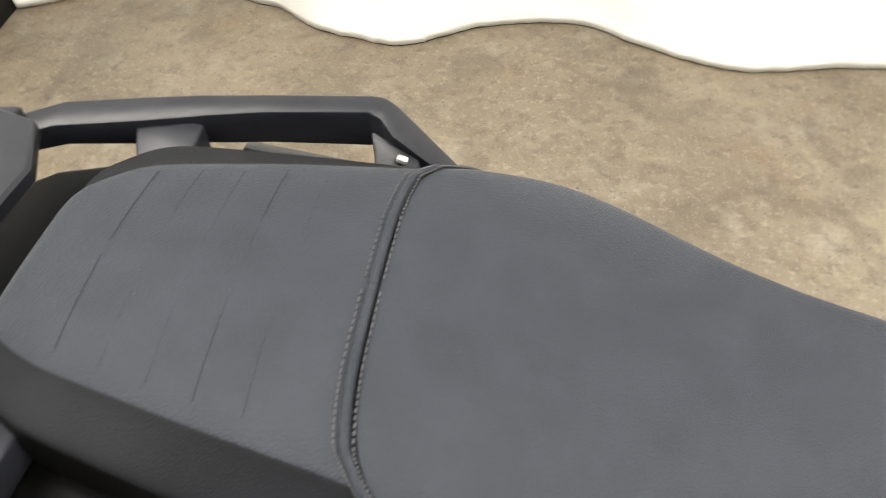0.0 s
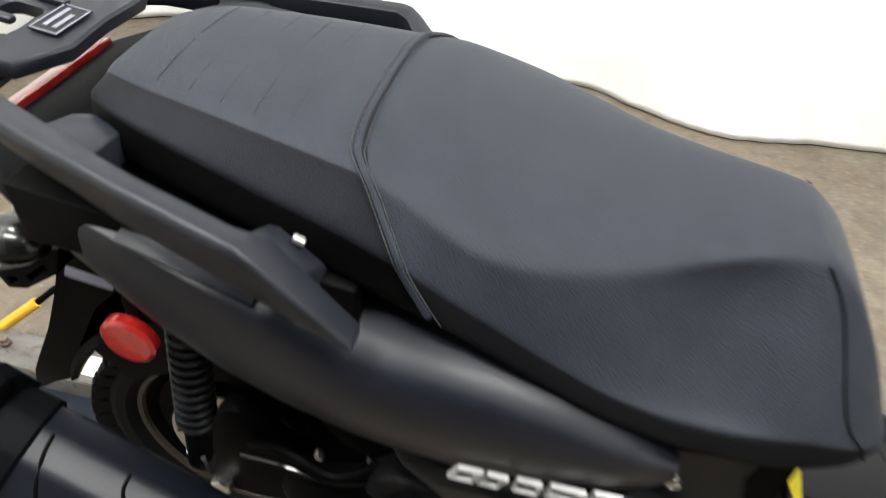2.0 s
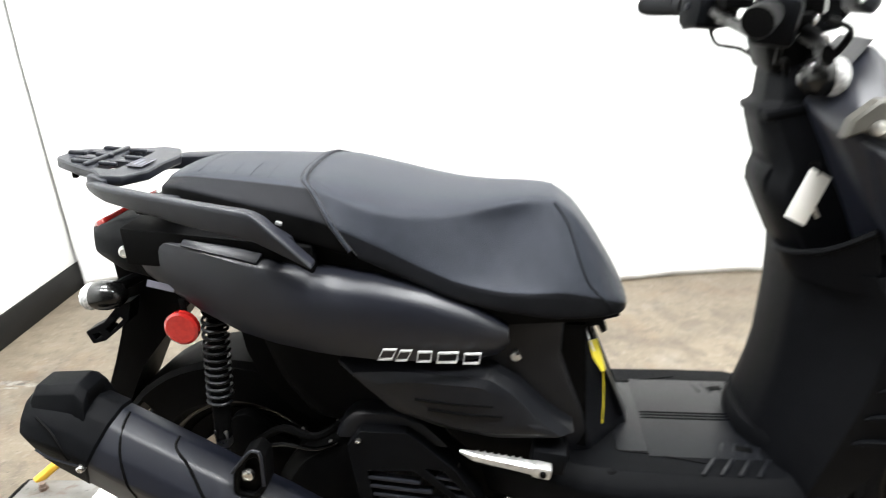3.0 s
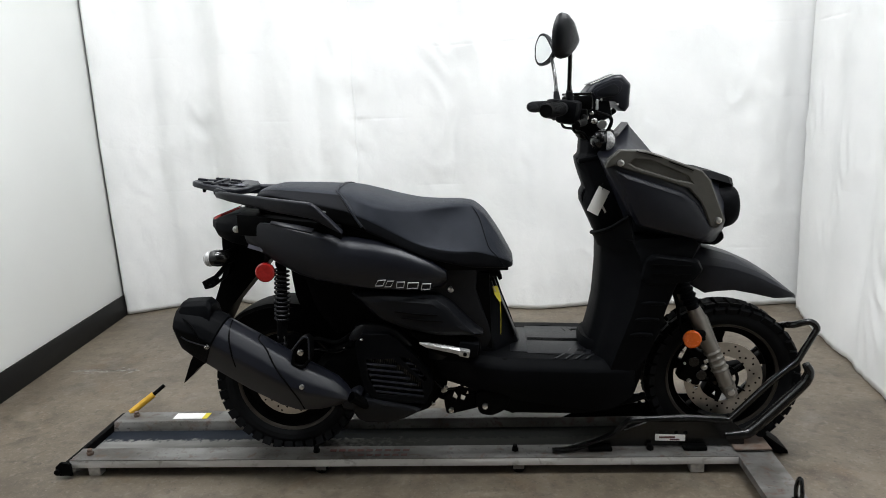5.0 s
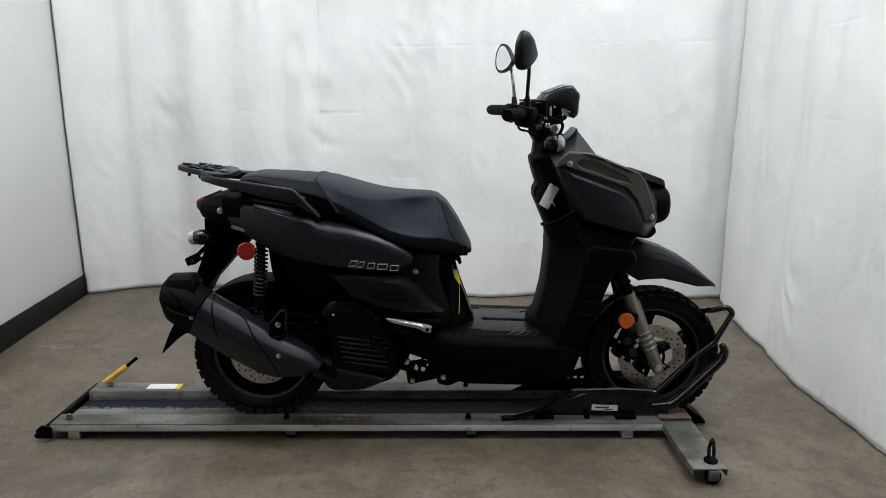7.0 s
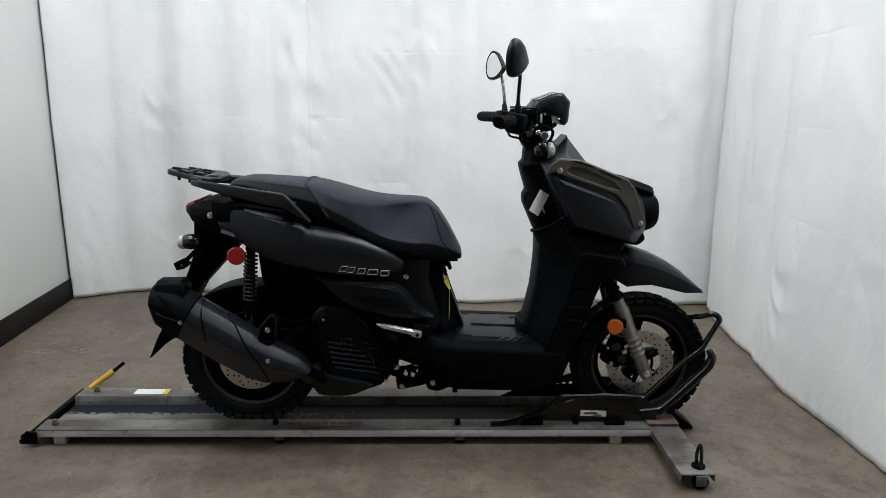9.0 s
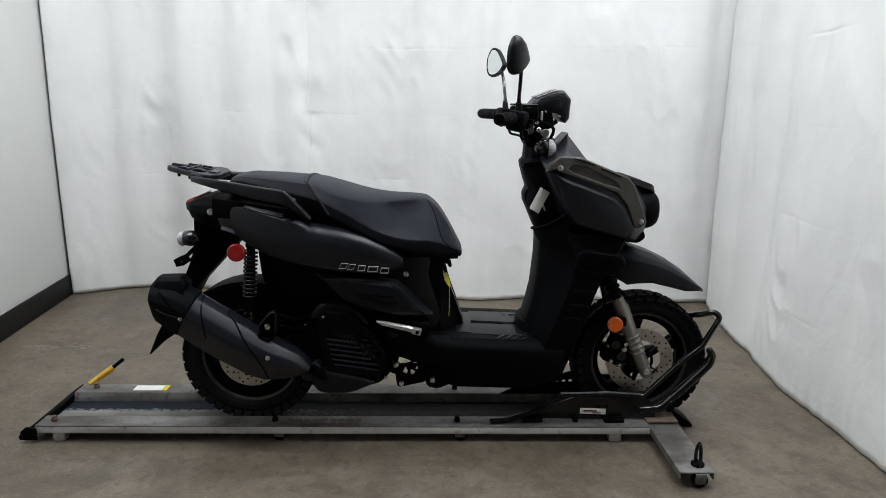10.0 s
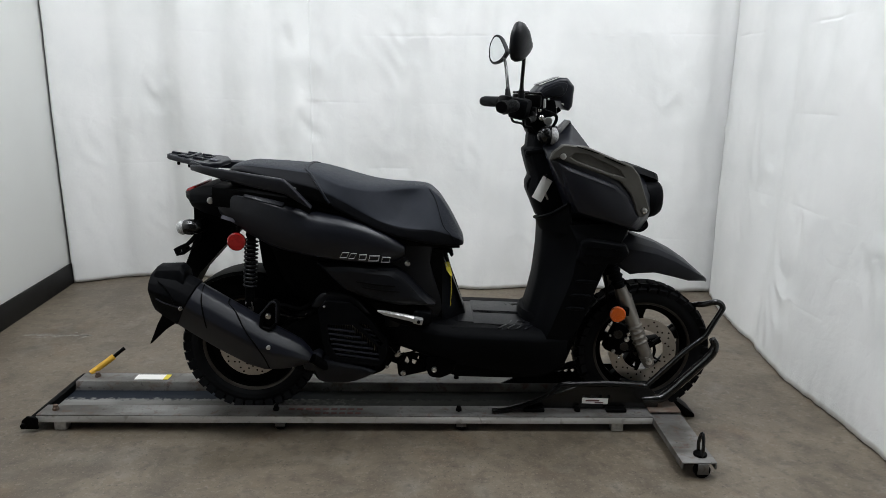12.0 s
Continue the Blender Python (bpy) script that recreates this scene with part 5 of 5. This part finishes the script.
part("belly_pan", loft([[(x, y * w, z) for y, z in ((-1, zt), (-0.8, zb), (0.8, zb), (1, zt))] for x, w, zt, zb in ((0.58, 0.16, 0.30, 0.24), (0.72, 0.18, 0.27, 0.205), (0.92, 0.18, 0.26, 0.20), (1.02, 0.17, 0.30, 0.205), (1.07, 0.15, 0.36, 0.215), (1.11, 0.12, 0.38, 0.235), (1.138, 0.09, 0.40, 0.29))]), DARK, scooter)
part("frame_tube", tube([(0.98, -0.09, 0.225), (1.08, -0.09, 0.215), (1.15, -0.08, 0.23)], 0.012, 10, 3), DARK, scooter)

# leg shield
rings = []
for z, xi, xe, we, xf, wf, xn in ((0.335, 0.952, 0.995, 0.196, 1.10, 0.165, 1.13), (0.375, 0.953, 1.012, 0.200, 1.12, 0.172, 1.155), (0.40, 0.956, 1.025, 0.203, 1.135, 0.180, 1.175), (0.48, 0.979, 1.055, 0.205, 1.165, 0.190, 1.215), (0.55, 0.994, 1.080, 0.205, 1.185, 0.193, 1.24), (0.60, 0.999, 1.095, 0.204, 1.200, 0.195, 1.265), (0.66, 1.004, 1.106, 0.203, 1.225, 0.196, 1.295), (0.72, 1.005, 1.100, 0.202, 1.265, 0.19, 1.335), (0.745, 1.004, 1.088, 0.200, 1.28, 0.18, 1.34), (0.770, 1.004, 1.076, 0.198, 1.27, 0.16, 1.31)):
    half = [(xi, 0), (xi + 0.002, 0.060), (xi + 0.008, 0.085), (xi + 0.026, 0.106), (xi + 0.4 * max(0.07, xe - xi), 0.135), (max(xi + 0.060, xe - 0.012), we - 0.016), (max(xi + 0.07, xe + 0.006), we), (xf, wf), (xn - 0.03, wf * 0.55), (xn, 0)]
    rings.append([(x, -y, z) for x, y in half] + [(x, y, z) for x, y in half[-2:0:-1]])
shield = part("leg_shield", loft(rings), PLASTIC, scooter, "black plastic leg shield", 35)
for s in (-1, 1):
    part("shield_pad", cushion(rounded([(1.106, 0.655), (1.118, 0.715), (1.145, 0.728), (1.275, 0.708), (1.290, 0.675), (1.262, 0.640), (1.13, 0.632)], 3, 0.2), s * 0.17, s * 0.203, 0.012, 0.08), PLASTIC, shield)
    for z in (0.695, 0.668):
        part("pad_groove", box((0.115, 0.003, 0.004), (1.195, s * 0.2165, z), (0, 4, 0), soft=0.001), DARK, shield)
    for k, z in enumerate((0.575, 0.525, 0.478)):
        part("vent_ridge", cushion(rounded([(1.100 - 0.014 * k, z), (1.12 - 0.014 * k, z + 0.010), (1.185 - 0.018 * k, z + 0.004), (1.18 - 0.018 * k, z - 0.006)], 2), s * 0.19, s * 0.204, 0.004, 0.1), PLASTIC, shield)
ring_line = [(1.05, -0.150), (1.010, -0.118), (0.972, -0.088), (0.956, -0.05), (0.952, 0), (0.956, 0.05), (0.972, 0.088), (1.010, 0.118), (1.05, 0.150)]
part("foot_ring", loft([[(x - 0.010, y, 0.392), (x - 0.011, y, 0.415), (x - 0.004, y * 0.97, 0.430), (x + 0.012, y * 0.95, 0.428), (x + 0.012, y * 0.95, 0.39)] for x, y in ring_line], caps=True), PLASTIC, shield, "", 40)
rim_line = [(1.074, -0.197, 0.842), (1.030, -0.165, 0.806), (0.998, -0.120, 0.784), (0.983, -0.074, 0.774), (0.990, -0.03, 0.768), (1.010, 0.010, 0.762), (1.04, 0.04, 0.760)]
part("pocket_wall", loft([[(x + 0.016, y * 0.97, 0.735), (x, y, z), (x + 0.008, y * 0.96, z), (x + 0.024, y * 0.95, 0.735)] for x, y, z in map(tuple, curve_through(rim_line, 4))]), PLASTIC, shield, "", 40)
part("pocket_rim", tube(rim_line, 0.0055, 8, 4), PLASTIC, shield)

# inner column and steering head
rings = []
for z, xa, xb, w in ((0.76, 1.002, 1.14, 0.10), (0.84, 0.967, 1.14, 0.100), (0.862, 0.957, 1.14, 0.098), (0.885, 0.957, 1.13, 0.095), (0.912, 0.966, 1.13, 0.092), (0.94, 0.956, 1.12, 0.088), (0.985, 0.942, 1.08, 0.075), (1.005, 0.938, 1.06, 0.070), (1.015, 0.950, 1.06, 0.060), (1.085, 0.955, 1.04, 0.050)):
    rings.append([(xa, -w * 0.6, z), (xa + 0.02, -w, z), (xb, -w, z), (xb + 0.02, 0, z), (xb, w, z), (xa + 0.02, w, z), (xa, w * 0.6, z)])
part("inner_column", bevel(loft(rings), 0.005, 2, 35), PLASTIC, scooter, "black plastic column below the handlebar")
part("column_lip", box((0.10, 0.15, 0.018), (0.992, 0, 1.002), (0, -8, 0), soft=0.007), PLASTIC, scooter)
part("ignition_barrel", rod((0.985, -0.045, 0.905), (1.03, -0.045, 0.905), 0.018), DARK, scooter)
part("lock_latch", prism(rounded([(0.950, 0.890), (0.962, 0.915), (0.985, 0.90), (0.985, 0.85), (0.958, 0.852)], 2), -0.06, 0.03, 0.006), PLASTIC, scooter)

# front cowl
CENTRE = [(1.000, 1.020), (1.060, 1.070), (1.100, 1.096), (1.160, 1.012), (1.330, 0.935), (1.405, 0.900), (1.415, 0.830), (1.375, 0.735), (1.10, 0.765)]
MIDDLE = [(1.000, 1.005), (1.050, 1.045), (1.085, 1.050), (1.160, 1.010), (1.315, 0.940), (1.375, 0.870), (1.378, 0.810), (1.335, 0.738), (1.09, 0.785)]
SIDE = [(1.005, 0.992), (1.030, 1.015), (1.065, 1.016), (1.140, 0.992), (1.262, 0.935), (1.325, 0.850), (1.330, 0.815), (1.295, 0.758), (1.092, 0.815)]
OUTER = [(1.040, 0.965), (1.050, 0.972), (1.075, 0.974), (1.140, 0.955), (1.225, 0.915), (1.290, 0.845), (1.298, 0.820), (1.280, 0.785), (1.098, 0.830)]
rings = [[(x, y, z) for x, z in o] for y, o in ((-0.208, OUTER), (-0.188, SIDE), (-0.12, MIDDLE), (-0.05, CENTRE), (0.05, CENTRE), (0.12, MIDDLE), (0.188, SIDE), (0.208, OUTER))]
cowl = part("front_cowl", bevel(loft(rings), 0.006, 2, 28), SATIN, scooter, "satin black front cowl", 35)
for s in (-1, 1):
    guard = part("cowl_guard", plate([(1.002, 0.984), (1.012, 1.012), (1.045, 1.038), (1.120, 1.033), (1.275, 0.970), (1.300, 0.940), (1.343, 0.822), (1.322, 0.800), (1.302, 0.806), (1.276, 0.876), (1.240, 0.918), (1.200, 0.934), (1.065, 0.980), (1.03, 0.994)],
                                     [[(1.072, 0.998), (1.085, 1.010), (1.130, 1.004), (1.232, 0.956), (1.246, 0.936), (1.203, 0.946), (1.090, 0.986)]], s * 0.186, s * 0.214, 0.004), OLIVE, scooter, "grey-brown plastic cowl guard")
    part("slot_floor", prism([(1.068, 0.996), (1.085, 1.014), (1.130, 1.008), (1.236, 0.960), (1.252, 0.932), (1.203, 0.941), (1.088, 0.982)], s * 0.180, s * 0.2065, 0.0005), OLIVE, guard)
    bolt((1.046, s * 0.216, 1.000), guard, 0.010, s)
    bolt((1.322, s * 0.216, 0.824), guard, 0.010, s)
    part("groove", box((0.075, 0.003, 0.003), (1.125, s * 0.2150, 1.021), (0, 17, 0), soft=0), DARK, guard)
    part("groove", box((0.075, 0.003, 0.003), (1.215, s * 0.2150, 0.985), (0, 22, 0), soft=0), DARK, guard)
    part("cheek", cushion(rounded([(1.026, 0.984), (1.078, 0.850), (1.098, 0.812), (1.285, 0.758), (1.318, 0.790), (1.272, 0.872), (1.232, 0.908), (1.060, 0.972)], 2, 0.12), s * 0.17, s * 0.203, 0.018, 0.10), SATIN, cowl, "satin black cowl cheek")
    ind = part("front_indicator", ball((1.008, s * 0.094, 1.058), (0.032, 0.032, 0.031)), GLOSS, scooter, "black front indicator with clear lens")
    part("lens", ball((1.030, s * 0.096, 1.056), (0.020, 0.030, 0.030)), CLEAR, ind, "clear lens")
    lampb = part("headlight", lathe([(0.0, 0.070), (0.042, 0.070), (0.044, 0.088), (0.049, 0.088), (0.057, 0.081), (0.064, 0.069), (0.069, 0.052), (0.071, 0.03), (0.066, 0.0)], (1.326, s * 0.072, 0.845), "x", 32), PLASTIC, scooter, "black round headlight housing")
    part("lens", lathe([(0.0, 0.090), (0.018, 0.0885), (0.032, 0.085), (0.042, 0.078), (0.044, 0.068)], (1.326, s * 0.072, 0.845), "x", 32), CLEAR, lampb, "clear headlight lens")
part("beak", loft([[(x, y * w, z + dz) for y, dz in ((-1, -0.012), (-0.8, 0.008), (0.8, 0.008), (1, -0.012), (0.8, -0.02), (-0.8, -0.02))] for x, z, w in ((1.27, 0.956, 0.10), (1.33, 0.946, 0.12), (1.385, 0.928, 0.115), (1.402, 0.919, 0.09), (1.406, 0.916, 0.06))]), PLASTIC, scooter)
part("lower_grille", prism(rounded([(1.28, 0.765), (1.372, 0.775), (1.384, 0.745), (1.358, 0.722), (1.28, 0.735)], 2), -0.09, 0.09, 0.006), PLASTIC, scooter)
part("screen_stub", loft([[(1.045, -w, 1.05), (1.095 + d, -w * 0.8, 1.105), (1.095 + d, w * 0.8, 1.105), (1.045, w, 1.05), (1.15, w, 1.01), (1.15, -w, 1.01)] for w, d in ((0.075, 0.0), (0.02, 0.005))]), GREY, scooter)

# handlebar
part("handlebar", tube([(0.834, -0.360, 1.157), (0.89, -0.22, 1.158), (0.935, -0.12, 1.130), (0.955, 0, 1.11), (0.935, 0.12, 1.130), (0.89, 0.22, 1.158), (0.834, 0.360, 1.157)], 0.011, 12, 6), GLOSS, scooter)
part("bar_clamp", box((0.07, 0.11, 0.08), (0.975, 0, 1.105), (0, -15, 0), soft=0.012), DARK, scooter)
part("steering_stem", tube([(1.00, 0, 0.98), (0.975, 0, 1.10)], 0.028, 16, 1), DARK, scooter)
for s in (-1, 1):
    grip = part("hand_grip", tube([(0.880, s * 0.240, 1.160), (0.860, s * 0.29, 1.160), (0.832, s * 0.365, 1.159)], [0.018, 0.0185, 0.019], 18, 3), RUBBER, scooter, "ribbed black rubber handlebar grip")
    for k in range(10):
        c = Vector((0.870, s * 0.265, 1.160)).lerp(Vector((0.835, s * 0.358, 1.159)), k / 9)
        d = Vector((-0.36, s * 0.93, 0)) * 0.0025
        part("grip_rib", tube([c - d, c + d], 0.0200, 16, 0), RUBBER, grip)
    part("bar_end", tube([(0.832, s * 0.365, 1.159), (0.825, s * 0.382, 1.159)], [0.020, 0.0175], 16, 1), DARK, grip)
    part("switch_block", box((0.060, 0.070, 0.066), (0.902, s * 0.205, 1.150), (0, 10, s * 20), soft=0.012), PLASTIC, scooter, "black switch housing")
    part("brake_lever", tube([(0.945, s * 0.195, 1.130), (0.940, s * 0.26, 1.122), (0.915, s * 0.33, 1.120), (0.906, s * 0.375, 1.118)], [0.009, 0.007, 0.0065, 0.008], 10, 4, 1.5), DARK, scooter, "black brake lever")
    res = part("master_cylinder", box((0.055, 0.05, 0.042), (0.948, s * 0.160, 1.172), (0, 0, s * 10), soft=0.008), DARK, scooter)
    part("cap", box((0.052, 0.048, 0.008), (0.948, s * 0.160, 1.198), (0, 0, s * 10), soft=0.003), GLOSS, res)
    part("brake_hose", tube([(0.985, s * 0.155, 1.145), (1.035, s * 0.12, 1.120), (1.02, s * 0.06, 1.06), (1.0, s * 0.03, 1.0)], 0.0055, 8, 6), DARK, scooter)
    part("cable", tube([(0.915, s * 0.195, 1.12), (0.922, s * 0.165, 1.092), (0.950, s * 0.11, 1.085), (0.975, s * 0.05, 1.06)], 0.0045, 8, 6), DARK, scooter)
    part("lever_perch", box((0.034, 0.03, 0.028), (0.940, s * 0.185, 1.142), (0, 0, s * 15), soft=0.005), DARK, scooter)
    part("adjuster", rod((0.946, s * 0.150, 1.135), (0.965, s * 0.120, 1.128), 0.006, 10), STEEL, scooter, "bright cable adjuster")
    part("switch_button", box((0.012, 0.008, 0.010), (0.875, s * 0.196, 1.160), (0, 0, s * 20), soft=0.002), GREY, scooter)
    # mirror
    m = part("mirror_stem", tube([(0.905, s * 0.200, 1.165), (0.903, s * 0.217, 1.225), (0.900, s * 0.270, 1.290), (0.896, s * 0.305, 1.325)], [0.011, 0.006, 0.006, 0.006], 12, 5), GLOSS, scooter, "black mirror on a thin stem")
    part("stem_boot", tube([(0.905, s * 0.198, 1.158), (0.904, s * 0.204, 1.185), (0.903, s * 0.212, 1.208)], [0.014, 0.0115, 0.009], 12, 2), RUBBER, m)
    c = Vector((0.874, s * 0.340, 1.347 if s < 0 else 1.358))
    shape = rounded([(0.036, 0.052), (0.018, 0.056), (-0.006, 0.048), (-0.050, -0.004), (-0.054, -0.016), (-0.028, -0.044), (0.006, -0.056), (0.034, -0.053), (0.053, -0.030), (0.057, 0.020)], 4, 0.42)
    turn = Matrix.Rotation(radians(s * 34), 3, "Z") @ Matrix.Rotation(radians(6), 3, "Y")
    ring = lambda d, k: [c + turn @ Vector((d, s * a * k, b * k)) for a, b in shape]
    part("mirror_shell", loft([ring(0.0, 1.0), ring(0.006, 1.04), ring(0.018, 0.98), ring(0.030, 0.72), ring(0.034, 0.35)]), PANEL, m, "black mirror housing", 40)
    part("mirror_glass", loft([ring(-0.0012, 0.86), ring(0.001, 0.86)]), MIRROR, m, "silvered mirror glass", 20)
# instrument pod
POD = [(-0.036, 0.042), (-0.014, 0.066), (0.048, 0.089), (0.075, 0.089), (0.100, 0.060), (0.097, 0.022), (0.096, -0.006), (0.083, -0.022), (0.064, -0.012), (0.055, 0.010), (0.0, 0.016)]
dash = part("instrument_pod", bevel(loft([[(1.0 + 0.045 + (a - 0.045) * k, y, 1.16 + 0.03 + (b - 0.03) * k) for a, b in POD] for y, k in ((-0.082, 0.86), (-0.068, 1.0), (0.068, 1.0), (0.082, 0.86))]), 0.005, 2, 25), GREY, scooter, "charcoal instrument pod")
part("display", box((0.074, 0.11, 0.003), (1.013, 0, 1.2385), (0, -20, 0), soft=0.001), GLOSS, dash, "glossy dark display")
part("side_trim", prism(rounded([(0.982, 1.208), (1.048, 1.236), (1.074, 1.230), (1.066, 1.192), (0.998, 1.180)], 2), -0.090, -0.078, 0.003), GREY, dash)
# Pale strip stands for the highlight on the pod's top edge.
part("edge_highlight", tube([(0.980, -0.068, 1.224), (1.015, -0.070, 1.237), (1.050, -0.070, 1.250)], 0.0028, 6, 3), ALLOY, dash, "silver strip painted as the edge's highlight")
part("side_panel", prism(rounded([(1.004, 1.184), (1.056, 1.186), (1.062, 1.206), (1.050, 1.226), (0.992, 1.204)], 2), -0.084, -0.092, 0.002), PANEL, dash)
for x, z in ((1.010, 1.178), (1.058, 1.162)):
    bolt((x, -0.088, z), dash, 0.004)
part("pod_carrier", box((0.085, 0.13, 0.075), (0.998, -0.01, 1.152), (0, -12, 0), soft=0.010), PLASTIC, dash)
part("pod_bracket", tube([(1.06, -0.03, 1.145), (1.03, -0.03, 1.125), (0.99, -0.02, 1.115)], 0.008, 8, 3), DARK, dash)
part("joint", rod((1.015, -0.075, 1.105), (1.015, -0.045, 1.105), 0.014, 18), STEEL, scooter, "bright steel fitting")

for x, y, z, r in ((0.962, -0.150, 1.160, 0.007), (0.985, -0.120, 1.118, 0.009), (0.948, -0.168, 1.128, 0.005), (0.975, -0.142, 1.142, 0.006)):
    part("fitting", ball((x, y, z), (r, r * 0.8, r), u=12, v=8), STEEL, scooter, "small bright fitting")
part("hose_clip", rod((0.992, -0.128, 1.150), (0.992, -0.128, 1.180), 0.004, 10), ALLOY, scooter)

# hanging tags
tag = tagged(part("key_tag", box((0.038, 0.0015, 0.082), (0.994, -0.138, 0.882), (-10, 30, 6), soft=0.0005), PAPER), "white paper tag hanging from the ignition key", "tag")
part("tag_wire", tube([(1.006, -0.139, 0.916), (1.012, -0.115, 0.930), (1.006, -0.07, 0.915), (1.0, -0.047, 0.905)], 0.0012, 5, 4), DARK, tag)
part("key", box((0.006, 0.003, 0.04), (1.008, -0.128, 0.862), (0, -25, 0), soft=0.001), STEEL, tag, "bright steel key")
ytag = tagged(part("yellow_tag", sheet([[(0.668, -0.086, 0.612), (0.684, -0.074, 0.610)], [(0.674, -0.106, 0.590), (0.692, -0.094, 0.585)], [(0.688, -0.124, 0.572), (0.695, -0.118, 0.570)]], 0.0012, -1), YELLOW), "yellow card tag tied below the seat's front", "tag")
part("tail_strip", tube([(0.691, -0.121, 0.571), (0.692, -0.122, 0.520), (0.690, -0.120, 0.462)], 0.0011, 6, 3), YELLOW, ytag)
part("tag_wire", tube([(0.678, -0.095, 0.596), (0.666, -0.085, 0.625), (0.655, -0.075, 0.650)], 0.0012, 5, 3), STEEL, ytag)
part("bag_hook", prism(rounded([(0.640, 0.672), (0.672, 0.672), (0.694, 0.660), (0.700, 0.640), (0.690, 0.634), (0.682, 0.650), (0.660, 0.646), (0.650, 0.620), (0.640, 0.625)], 2, 0.2), -0.070, -0.100, 0.004), PLASTIC, scooter)
